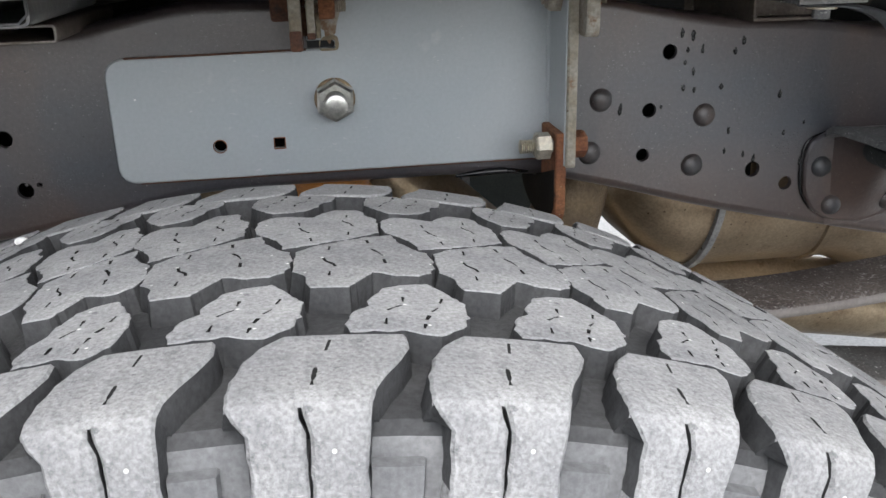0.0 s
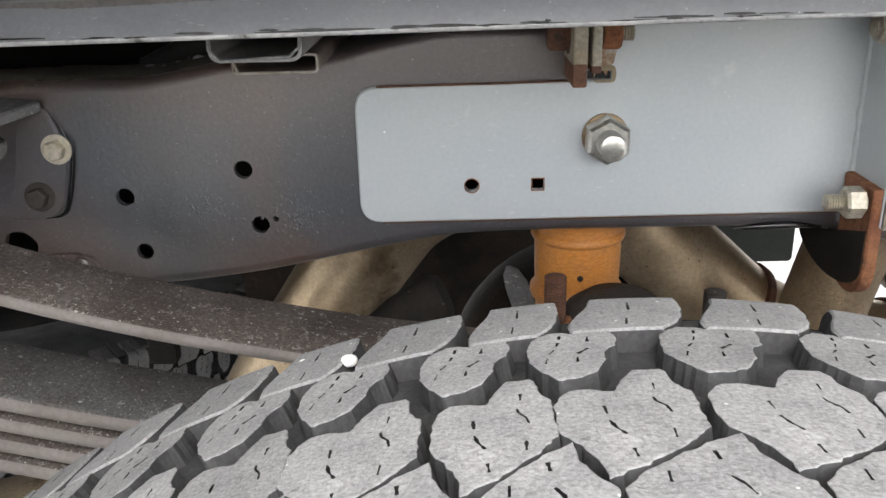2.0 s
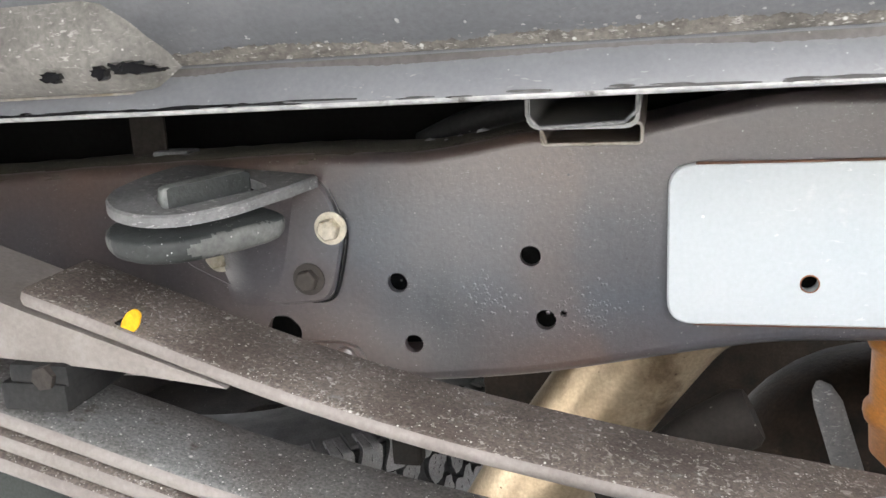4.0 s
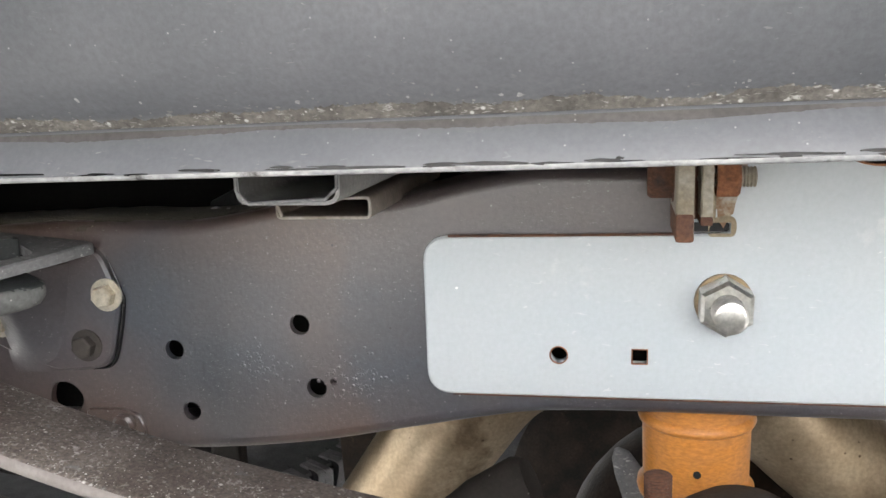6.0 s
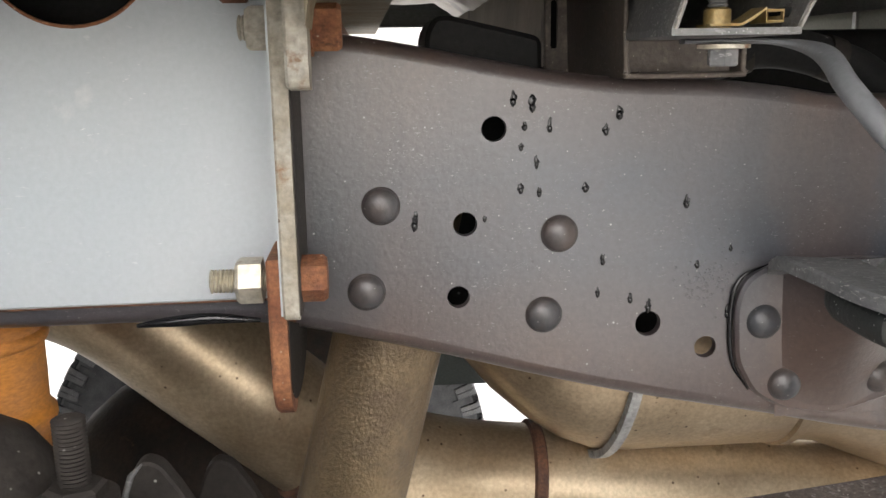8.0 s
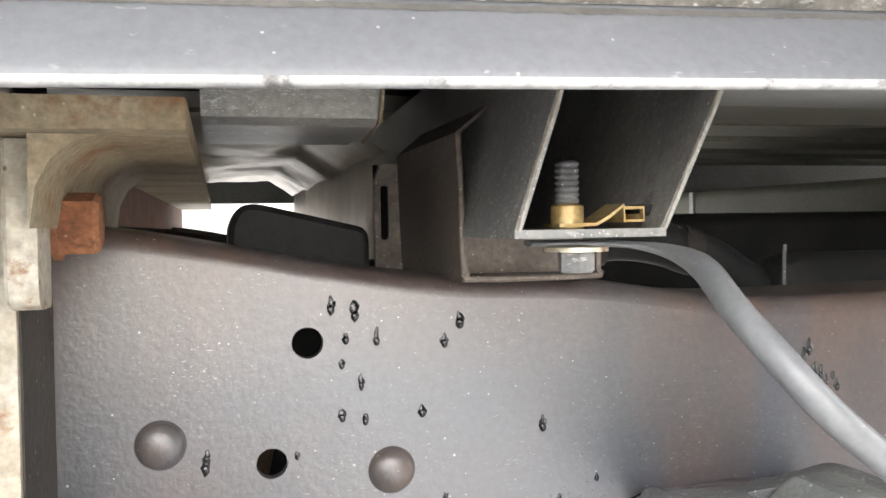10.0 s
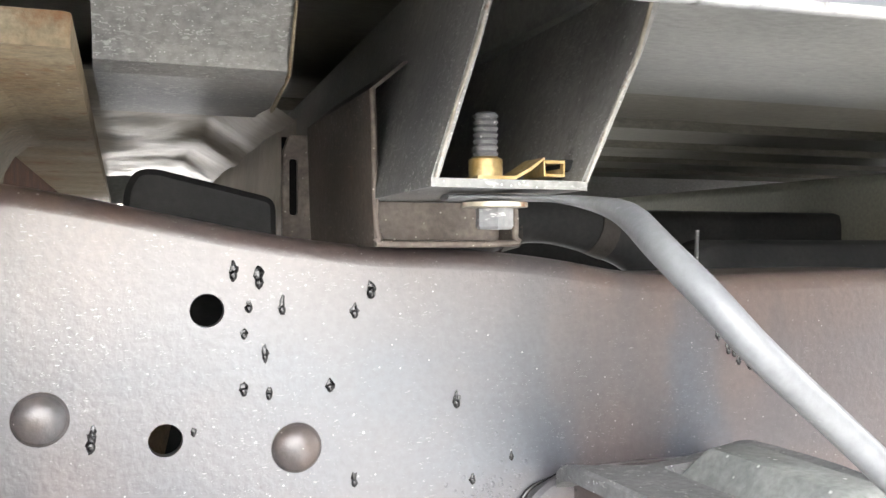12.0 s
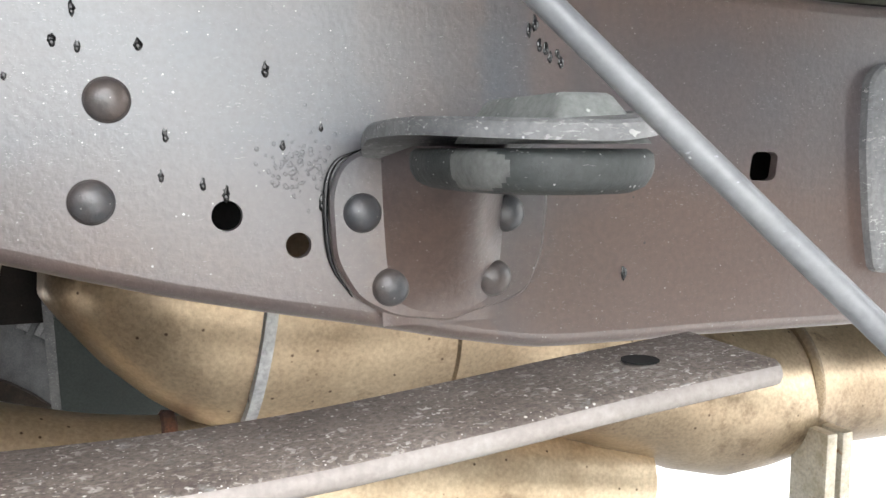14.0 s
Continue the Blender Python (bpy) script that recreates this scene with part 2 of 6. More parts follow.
M["cast"] = surface("grimy_cast_iron", (0.030, 0.027, 0.025), (0.055, 0.048, 0.043), 22, 240, (0.55, 0.75), 0.0, 0.7, 170, (((0.3, 0.3, 0.28), 240, 0.04),), gloss=0.2)
M["body"] = surface("grey_undercoated_body_panel", (0.090, 0.094, 0.101), (0.124, 0.127, 0.134), 6, 360, (0.42, 0.56), 0.0, 0.30, 240, (((0.26, 0.26, 0.26), 420, 0.012),), patch=((0.058, 0.058, 0.060), 26, -0.06), depth=0.12, fibres=((0.20, 0.20, 0.197), 150, 0.05))
M["body_edge"] = surface("grey_undercoated_flange", (0.108, 0.113, 0.122), (0.138, 0.142, 0.151), 8, 360, (0.4, 0.55), 0.0, 0.2, 240, (((0.3, 0.3, 0.3), 460, 0.03),), depth=0.08, fibres=((0.26, 0.26, 0.255), 120, 0.06))
M["worn_edge"] = surface("rubbed_brown_edge", (0.20, 0.17, 0.13), (0.36, 0.345, 0.315), 60, 300, (0.5, 0.7), 0.1, 0.4, 260, patch=((0.12, 0.06, 0.03), 60, 0.04))
M["bare"] = surface("bare_worn_edge", (0.25, 0.255, 0.26), (0.42, 0.42, 0.41), 40, 300, (0.45, 0.6), 0.3, 0.3, 260, patch=((0.06, 0.055, 0.05), 46, 0.05))
M["floor"] = surface("dusty_bed_floor_steel", (0.144, 0.136, 0.110), (0.248, 0.239, 0.199), 5, 300, (0.38, 0.55), 0.1, 0.3, 200, (((0.30, 0.30, 0.28), 260, 0.03),), patch=((0.060, 0.048, 0.034), 7, 0.02), stretch=(0.35, 1, 1), fibres=((0.24, 0.235, 0.21), 140, 0.08))
M["under"] = surface("dusty_grey_underbody_paint", (0.182, 0.186, 0.177), (0.284, 0.284, 0.267), 7, 300, (0.35, 0.5), 0.0, 0.3, 220, (((0.36, 0.36, 0.34), 420, 0.10), ((0.40, 0.40, 0.38), 220, 0.02)), stretch=(0.5, 1, 1), fibres=((0.32, 0.32, 0.30), 110, 0.07))
M["member"] = surface("black_dusty_crossmember", (0.110, 0.115, 0.120), (0.281, 0.274, 0.256), 9, 300, (0.30, 0.45), 0.0, 0.3, 260, (((0.55, 0.55, 0.53), 620, 0.20), ((0.60, 0.60, 0.57), 330, 0.04)), stretch=(1, 1, 0.6), fibres=((0.46, 0.46, 0.44), 300, 0.15), patch=((0.022, 0.020, 0.019), 16, 0.0))
M["bracket"] = surface("black_bracket_with_brown_dust", (0.060, 0.055, 0.052), (0.126, 0.106, 0.089), 14, 300, (0.36, 0.5), 0.0, 0.3, 240, (((0.42, 0.40, 0.36), 560, 0.10),), patch=((0.15, 0.10, 0.065), 24, -0.01), fibres=((0.26, 0.22, 0.17), 190, 0.12))
M["brown_dust"] = surface("brown_dust_on_black_steel", (0.095, 0.074, 0.060), (0.190, 0.158, 0.132), 40, 300, (0.42, 0.6), 0.0, 0.5, 220, (((0.50, 0.46, 0.40), 520, 0.10),), patch=((0.035, 0.026, 0.020), 60, 0.0), depth=0.3)
M["grime"] = surface("brown_oily_grime", (0.010, 0.0075, 0.0060), (0.034, 0.023, 0.016), 18, 200, (0.5, 0.75), 0.0, 0.7, 160, patch=((0.085, 0.055, 0.034), 40, -0.02), depth=0.35, gloss=0.25)
M["silver"] = surface("dusty_foil_heat_shield", (0.284, 0.247, 0.192), (0.496, 0.450, 0.374), 8, 200, (0.32, 0.46), 0.6, 0.3, 60, lumps=0.5, patch=((0.15, 0.12, 0.085), 12, 0.03), depth=0.06)
M["rod"] = surface("grey_painted_rod", (0.117, 0.122, 0.129), (0.168, 0.172, 0.176), 18, 300, (0.34, 0.48), 0.0, 0.2, 300, (((0.45, 0.45, 0.45), 420, 0.012),), fibres=((0.34, 0.35, 0.36), 120, 0.03), depth=0.12)
M["gold"] = surface("gold_passivated_zinc", (0.40, 0.26, 0.085), (0.56, 0.43, 0.22), 120, 300, (0.4, 0.6), 0.45, 0.5, 300, patch=((0.70, 0.62, 0.45), 130, 0.03))
M["hook"] = surface("grey_forged_steel", (0.105, 0.108, 0.112), (0.19, 0.19, 0.19), 16, 300, (0.5, 0.7), 0.0, 0.5, 220, (((0.5, 0.5, 0.5), 420, 0.08),), patch=((0.03, 0.03, 0.03), 34, -0.01), fibres=((0.42, 0.42, 0.40), 170, 0.13))
M["pad"] = surface("dusty_black_rubber_pad", (0.014, 0.017, 0.017), (0.042, 0.047, 0.046), 16, 300, (0.5, 0.7), 0.0, 0.5, 220, (((0.4, 0.41, 0.4), 420, 0.06),), patch=((0.16, 0.172, 0.168), 13, -0.02), fibres=((0.30, 0.31, 0.30), 170, 0.06))
M["knob"] = surface("pale_dusty_rubber", (0.156, 0.164, 0.160), (0.234, 0.242, 0.234), 30, 300, (0.6, 0.8), 0.0, 0.5, 260, (((0.55, 0.55, 0.53), 240, 0.08),), patch=((0.05, 0.05, 0.05), 40, -0.02))
M["leaf_edge"] = surface("worn_brown_leaf_edge", (0.205, 0.180, 0.165), (0.285, 0.260, 0.245), 12, 300, (0.5, 0.7), 0.0, 0.4, 300, patch=((0.10, 0.08, 0.07), 18, -0.04), depth=0.12)
M["dirt"] = surface("dried_greenish_mud", (0.085, 0.078, 0.060), (0.155, 0.145, 0.120), 18, 300, (0.8, 0.95), 0.0, 0.9, 260, (((0.42, 0.44, 0.36), 260, 0.12),), patch=((0.05, 0.042, 0.034), 60, 0.02))
M["joint_mud"] = surface("dried_mud_in_the_joint", (0.078, 0.072, 0.064), (0.150, 0.138, 0.122), 60, 300, (0.7, 0.9), 0.0, 0.9, 240, (((0.42, 0.41, 0.39), 330, 0.16), ((0.50, 0.49, 0.47), 200, 0.05)), patch=((0.045, 0.040, 0.036), 120, 0.03), depth=0.35, fibres=((0.40, 0.39, 0.37), 190, 0.14))
M["mud_panel"] = surface("mud_dusted_body_panel", (0.105, 0.100, 0.091), (0.190, 0.182, 0.165), 16, 300, (0.6, 0.8), 0.0, 0.6, 220, (((0.40, 0.39, 0.36), 300, 0.08),), patch=((0.28, 0.265, 0.235), 30, 0.0), depth=0.25, fibres=((0.38, 0.37, 0.34), 170, 0.12))
M["flange_dirt_shade"] = surface("brown_dust_and_shade_on_grey_paint", (0.068, 0.063, 0.058), (0.100, 0.094, 0.088), 30, 300, (0.5, 0.7), 0.0, 0.3, 240, (((0.25, 0.24, 0.23), 420, 0.04),), depth=0.2)
# near-black for sheets that stand in for deep shade
M["void_black"] = surface("black_void_shade", (0.004, 0.004, 0.004), (0.008, 0.008, 0.008), 12, 200, (0.7, 0.9), 0.0, 0.3, 200, gloss=0.05)
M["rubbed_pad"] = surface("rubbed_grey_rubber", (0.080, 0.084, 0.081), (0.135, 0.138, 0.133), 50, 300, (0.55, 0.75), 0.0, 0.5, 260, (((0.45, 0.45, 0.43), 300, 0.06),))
M["splash"] = surface("pale_dried_splash", (0.17, 0.17, 0.165), (0.33, 0.33, 0.32), 90, 300, (0.7, 0.9), 0.0, 0.4, 260)
M["chip"] = surface("wet_black_chip", (0.006, 0.006, 0.007), (0.014, 0.014, 0.015), 60, 300, (0.05, 0.16), 0.0, 0.25, 420, lumps=0.1)
M["tank"] = surface("dark_green_grey_plastic", (0.035, 0.043, 0.040), (0.05, 0.058, 0.054), 8, 300, (0.4, 0.6), 0.0, 0.2, 200, gloss=0.25)
M["olive"] = surface("olive_grey_tank_plastic", (0.12, 0.125, 0.098), (0.17, 0.17, 0.138), 6, 300, (0.5, 0.65), 0.0, 0.2, 200)
M["ground"] = surface("pale_concrete", (0.26, 0.26, 0.256), (0.32, 0.32, 0.316), 2, 90, (0.8, 0.95), 0.0, 0.4, 120)
M["stone"] = surface("white_pebble", (0.80, 0.80, 0.78), (0.86, 0.86, 0.85), 60, 300, (0.6, 0.8), 0.0, 0.3, 300)
M["yellow"] = surface("yellow_paint_dab", (0.75, 0.42, 0.012), (0.70, 0.36, 0.01), 60, 300, (0.3, 0.5), 0.0, 0.4, 300)


# ---- mesh helpers ----
def link_mesh(name, bm, material, smooth=None):
    """One mesh object; smooth: the angle in degrees under which edges are shaded smooth."""
    me = bpy.data.meshes.new(name)
    bmesh.ops.recalc_face_normals(bm, faces=bm.faces)
    if smooth is not None:
        for f in bm.faces:
            f.smooth = True
        for e in bm.edges:
            if len(e.link_faces) == 2 and e.calc_face_angle(3.2) > radians(smooth):
                e.smooth = False
    bm.to_mesh(me)
    bm.free()
    me.materials.append(M[material])
    return new(name, me)


def part(name, bm, material, parent, label="", smooth=None):
    ob = link_mesh(name, bm, material, smooth)
    ob.parent = parent
    if label:
        tagged(ob, label)
    return ob


def thing(name, label, category, group="", kind=""):
    return tagged(new(name), label, category, group, kind)


def solid(name, bm, material, label, category, smooth=None, kind="", group=""):
    return tagged(link_mesh(name, bm, material, smooth), label, category, group, kind)


def circle(cx, cz, r, n=20, start=0.0):
    return [(cx + r * math.cos(start + 2 * math.pi * i / n), cz + r * math.sin(start + 2 * math.pi * i / n)) for i in range(n)]


def rounded(points, r, n=4):
    """A polygon with its corners rounded; r is one radius or one for each corner."""
    out = []
    k = len(points)
    for i, pnt in enumerate(points):
        ri = r[i] if isinstance(r, (list, tuple)) else r
        p0, p1, p2 = Vector(points[i - 1]), Vector(pnt), Vector(points[(i + 1) % k])
        a, b = (p0 - p1), (p2 - p1)
        d = min(ri, a.length * 0.49, b.length * 0.49)
        if d <= 1e-6:
            out.append(tuple(p1))
            continue
        s, e = p1 + a.normalized() * d, p1 + b.normalized() * d
        for j in range(n + 1):
            t = j / n
            out.append(tuple(s * (1 - t) ** 2 + p1 * 2 * t * (1 - t) + e * t * t))
    return out


def prism(outline, depth0, depth1, axis="y", holes=(), bevel=0.0, bm=None):
    """A flat plate: an outline in the plane across the axis, from depth0 (front) to depth1, with holes through it."""
    bm = bm or bmesh.new()

    def place(p, d):
        return {"y": (p[0], d, p[1]), "x": (d, p[0], p[1]), "z": (p[0], p[1], d)}[axis]

    loops = [outline, *holes]
    fronts, backs = [], []
    sgn = 1 if depth1 > depth0 else -1
    for k, loop in enumerate(loops):
        if bevel and k == 0:
            ins = []
            area = sum(loop[i - 1][0] * loop[i][1] - loop[i][0] * loop[i - 1][1] for i in range(len(loop)))
            for i, p in enumerate(loop):
                d1 = (Vector(p) - Vector(loop[i - 1])).normalized()
                d2 = (Vector(loop[(i + 1) % len(loop)]) - Vector(p)).normalized()
                t = (d1 + d2)
                t = t.normalized() if t.length > 1e-6 else d1
                nrm = Vector((-t.y, t.x)) * (1 if area > 0 else -1)
                ins.append((p[0] + nrm.x * bevel, p[1] + nrm.y * bevel))
            f = [bm.verts.new(place(p, depth0)) for p in ins]
            g = [bm.verts.new(place(p, depth0 + sgn * bevel)) for p in loop]
            for i in range(len(loop)):
                j = (i + 1) % len(loop)
                bm.faces.new((f[i], f[j], g[j], g[i]))
            b = [bm.verts.new(place(p, depth1)) for p in loop]
            for i in range(len(loop)):
                j = (i + 1) % len(loop)
                bm.faces.new((g[i], g[j], b[j], b[i]))
        else:
            f = [bm.verts.new(place(p, depth0)) for p in loop]
            b = [bm.verts.new(place(p, depth1)) for p in loop]
            for i in range(len(loop)):
                j = (i + 1) % len(loop)
                bm.faces.new((f[i], f[j], b[j], b[i]))
        fronts.append(f)
        backs.append(b)
    for group in (fronts, backs):
        if len(loops) == 1:
            bm.faces.new(group[0])
        else:
            edges = []
            for loop in group:
                for i in range(len(loop)):
                    e = bm.edges.get((loop[i], loop[(i + 1) % len(loop)])) or bm.edges.new((loop[i], loop[(i + 1) % len(loop)]))
                    edges.append(e)
            bmesh.ops.triangle_fill(bm, use_beauty=True, use_dissolve=False, edges=edges)
    return bm


def box(x0, x1, y0, y1, z0, z1, bevel=0.0, bm=None):
    bm = bm or bmesh.new()
    made = bmesh.ops.create_cube(bm, size=1, matrix=Matrix.Translation(((x0 + x1) / 2, (y0 + y1) / 2, (z0 + z1) / 2)) @ Matrix.Diagonal((x1 - x0, y1 - y0, z1 - z0, 1)))
    if bevel:
        edges = list({e for v in made["verts"] for e in v.link_edges})
        bmesh.ops.bevel(bm, geom=edges, offset=bevel, segments=2, affect="EDGES", profile=0.6)
    return bm


def sweep(points, radius, seg=20, bm=None, cap=True, squash=None):
    """A round bar or pipe along points; radius is one number or one for each point; squash(i) gives side and up factors."""
    bm = bm or bmesh.new()
    pts = [Vector(p) for p in points]
    rad = radius if isinstance(radius, (list, tuple)) else [radius] * len(pts)
    rings = []
    t0 = (pts[1] - pts[0]).normalized()
    side = t0.orthogonal().normalized()
    if abs(t0.y) < 0.95:
        side = Vector((0, 1, 0)).cross(t0).normalized()
    for i, p in enumerate(pts):
        t = (pts[min(i + 1, len(pts) - 1)] - pts[max(i - 1, 0)]).normalized()
        side = (side - t * side.dot(t)).normalized()
        up = t.cross(side)
        sx, sy = squash(i) if squash else (1, 1)
        rings.append([bm.verts.new(p + side * (math.cos(2 * math.pi * k / seg) * rad[i] * sx) + up * (math.sin(2 * math.pi * k / seg) * rad[i] * sy)) for k in range(seg)])
    for a, b in zip(rings, rings[1:]):
        for k in range(seg):
            bm.faces.new((a[k], a[(k + 1) % seg], b[(k + 1) % seg], b[k]))
    if cap:
        bm.faces.new(rings[0])
        bm.faces.new(rings[-1])
    return bm


def smooth_line(points, n=8):
    """Catmull-Rom points through the given ones."""
    p = [Vector(q) for q in points]
    p = [p[0] * 2 - p[1], *p, p[-1] * 2 - p[-2]]
    out = []
    for i in range(1, len(p) - 2):
        for j in range(n):
            t = j / n
            out.append(0.5 * (2 * p[i] + (p[i + 1] - p[i - 1]) * t + (2 * p[i - 1] - 5 * p[i] + 4 * p[i + 1] - p[i + 2]) * t * t + (3 * p[i] - p[i - 1] - 3 * p[i + 1] + p[i + 2]) * t ** 3))
    out.append(p[-2])
    return out


def lathe(profile, centre, axis="z", seg=32, bm=None, close=False):
    """Profile of (radius, height) turned about an axis through centre."""
    bm = bm or bmesh.new()
    c = Vector(centre)
    rings = []
    for r, h in profile:
        ring = []
        for k in range(seg):
            a = 2 * math.pi * k / seg
            u, v = r * math.cos(a), r * math.sin(a)
            ring.append(bm.verts.new(c + Vector({"z": (u, v, h), "y": (u, h, v), "x": (h, u, v)}[axis])))
        rings.append(ring)
    pairs = list(zip(rings, rings[1:]))
    if close:
        pairs.append((rings[-1], rings[0]))
    for a, b in pairs:
        for k in range(seg):
            bm.faces.new((a[k], a[(k + 1) % seg], b[(k + 1) % seg], b[k]))
    if not close:
        bm.faces.new(rings[0])
        bm.faces.new(rings[-1])
    return bm


def hexagon(centre, axis, flats, h0, h1, turn=0.0, chamfer=0.002):
    """A hexagonal nut or bolt head with chamfered corners."""
    r = flats / math.sqrt(3)
    bm = bmesh.new()
    c = Vector(centre)
    step = 1 if h1 > h0 else -1
    rings = []
    for rr, h in ((r, h0), (r, h1 - step * chamfer), (r * 0.86, h1)):
        ring = []
        for k in range(6):
            a = turn + math.pi * k / 3
            u, v = rr * math.cos(a), rr * math.sin(a)
            ring.append(bm.verts.new(c + Vector({"z": (u, v, h), "y": (u, h, v), "x": (h, u, v)}[axis])))
        rings.append(ring)
    for a, b in zip(rings, rings[1:]):
        for k in range(6):
            bm.faces.new((a[k], a[(k + 1) % 6], b[(k + 1) % 6], b[k]))
    bm.faces.new(rings[0])
    bm.faces.new(rings[-1])
    return bm


def threads(centre, axis, radius, h0, h1, pitch=0.002):
    """A threaded stud: a row of ridges with a chamfered tip at h1."""
    n = max(3, int(abs(h1 - h0) / pitch))
    s = (h1 - h0) / n
    prof = []
    for i in range(n):
        prof += [(radius * 0.84, h0 + s * i), (radius, h0 + s * (i + 0.5))]
    prof += [(radius * 0.90, h1 - s * 0.2), (radius * 0.72, h1)]
    return lathe(prof, centre, axis, 18)


def dome(cx, y, cz, r, h, seg=24):
    """A round rivet head on an upright face at y, standing towards smaller y."""
    prof = [(r * 1.06, y), (r * 1.0, y - h * 0.12)] + [(r * math.cos(a), y - h * (0.12 + 0.88 * math.sin(a))) for a in [math.pi / 2 * k / 7 for k in range(1, 7)]] + [(0.0004, y - h)]
    return lathe([(p[0], p[1] - y) for p in prof], (cx, y, cz), "y", seg)

# ---- ground: level under the near wheel, dropping off to a lower level under the far one ----
def ground_z(y):
    f = max(0.0, min(1.0, (y - 0.75) / 1.05))
    return -0.334 * f * f * (3 - 2 * f)


bm = bmesh.new()
lines = [-60, -30, -15, -8, -4, -2, -1, 0, 0.75] + [0.75 + 0.105 * k for k in range(1, 11)] + [2.5, 4, 8, 15, 30, 60]
rows = [[bm.verts.new((-60 + 3 * k, y, ground_z(y))) for k in range(41)] for y in lines]
for low_row, top_row in zip(rows, rows[1:]):
    for k in range(40):
        bm.faces.new((low_row[k], low_row[k + 1], top_row[k + 1], top_row[k]))
solid("ground", bm, "ground", "pale dusty concrete yard under the truck", "ground", kind="structure")

# ---- truck frame rail: a pressed channel, its web facing outwards ----
WEB = 0.800
STATIONS = [(-1.60, 0.868, 0.700), (-0.62, 0.872, 0.706), (-0.48, 0.880, 0.711), (-0.33, 0.886, 0.715), (-0.255, 0.885, 0.718),
            (-0.220, 0.890, 0.721), (-0.187, 0.897, 0.725), (-0.160, 0.899, 0.729), (-0.106, 0.901, 0.740), (-0.061, 0.911, 0.749),
            (-0.018, 0.919, 0.7565), (0.03, 0.919, 0.7585), (0.10, 0.918, 0.7585), (0.20, 0.918, 0.7590), (0.262, 0.918, 0.7575), (0.292, 0.917, 0.753),
            (0.318, 0.9155, 0.747), (0.354, 0.9095, 0.738), (0.391, 0.902, 0.728), (0.430, 0.8945, 0.717), (0.469, 0.8895, 0.707),
            (0.505, 0.8880, 0.699), (0.540, 0.8865, 0.692), (0.575, 0.882, 0.685), (0.600, 0.877, 0.679), (0.625, 0.875, 0.674), (0.664, 0.8745, 0.667), (0.72, 0.8755, 0.666),
            (0.780, 0.876, 0.666), (0.90, 0.873, 0.664), (1.70, 0.868, 0.660)]
BEND = 0.009

xs = np.array([s[0] for s in STATIONS])
fine_x = sorted(set([round(float(v), 4) for v in np.linspace(-1.6, 1.7, 60)] + [round(float(v), 4) for v in np.linspace(-0.65, 1.0, 120)]))


def rail_top(x):
    return float(np.interp(x, xs, [s[1] for s in STATIONS]))


def rail_low(x):
    return float(np.interp(x, xs, [s[2] for s in STATIONS]))


def eased(f, x, w=0.012):
    return (f(x - w) + 2 * f(x) + f(x + w)) / 4


def build_rail(y_web, facing, holes):
    """The web with its holes, and the bends and flanges, which point away from the face."""
    bm = bmesh.new()
    top = [(x, eased(rail_top, x) - BEND) for x in fine_x]
    low = [(x, eased(rail_low, x) + BEND) for x in fine_x]
    prism(low + top[::-1], y_web, y_web + 0.006 * facing, "y", holes, bm=bm)
    for sign, f in ((1, rail_top), (-1, rail_low)):
        prof = [(BEND * (1 - math.cos(a)), BEND * (math.sin(a) - 1)) for a in [math.pi / 2 * k / 6 for k in range(7)]] + [(0.072, 0.0), (0.072, -0.006), (BEND, -0.006)]
        rows = []
        for x in fine_x:
            z = eased(f, x)
            rows.append([bm.verts.new((x, y_web + facing * d, z + sign * h)) for d, h in prof])
        for a, b in zip(rows, rows[1:]):
            for k in range(len(prof) - 1):
                fc = bm.faces.new((a[k], a[k + 1], b[k + 1], b[k]))
    return bm


HOLES = [(-0.1766, 0.8145, 0.0072), (-0.2715, 0.7940, 0.0072), (-0.1671, 0.7692, 0.0072), (-0.2621, 0.7484, 0.0068), (-0.1547, 0.7739, 0.0025),
         (0.4032, 0.8628, 0.0070), (0.3868, 0.8104, 0.0068), (0.3826, 0.7685, 0.0064), (0.4932, 0.7483, 0.0076), (0.5283, 0.7324, 0.0066), (0.0, 0.800, 0.0064), (0.0508, 0.8003, 0.0078)]
holes = [circle(x, z, r, 22) for x, z, r in HOLES]
holes.append([(x, z) for x, z in rounded([(-0.376, 0.747), (-0.352, 0.743), (-0.346, 0.756), (-0.357, 0.768), (-0.372, 0.766)], 0.008)])
holes.append([(x, z) for x, z in rounded([(-0.575, 0.780), (-0.550, 0.778), (-0.546, 0.792), (-0.553, 0.798), (-0.575, 0.798)], 0.006)])
holes.append(rounded([(0.8070, 0.7615), (0.8270, 0.7615), (0.8290, 0.7790), (0.8090, 0.7795)], 0.005))
rail = thing("frame_rail", "dark waxed pressed-steel truck frame rail with punched holes", "frame rail")
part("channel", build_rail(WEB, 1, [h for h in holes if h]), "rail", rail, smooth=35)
# black sheets added across the channel's open side, so the punched holes look dark
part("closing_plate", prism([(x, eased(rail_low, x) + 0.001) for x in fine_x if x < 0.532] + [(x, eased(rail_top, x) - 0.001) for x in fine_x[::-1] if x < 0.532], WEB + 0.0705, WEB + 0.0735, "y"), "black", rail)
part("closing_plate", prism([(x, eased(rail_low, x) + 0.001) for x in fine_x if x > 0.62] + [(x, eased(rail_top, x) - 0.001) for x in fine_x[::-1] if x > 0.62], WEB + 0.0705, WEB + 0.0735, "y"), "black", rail)
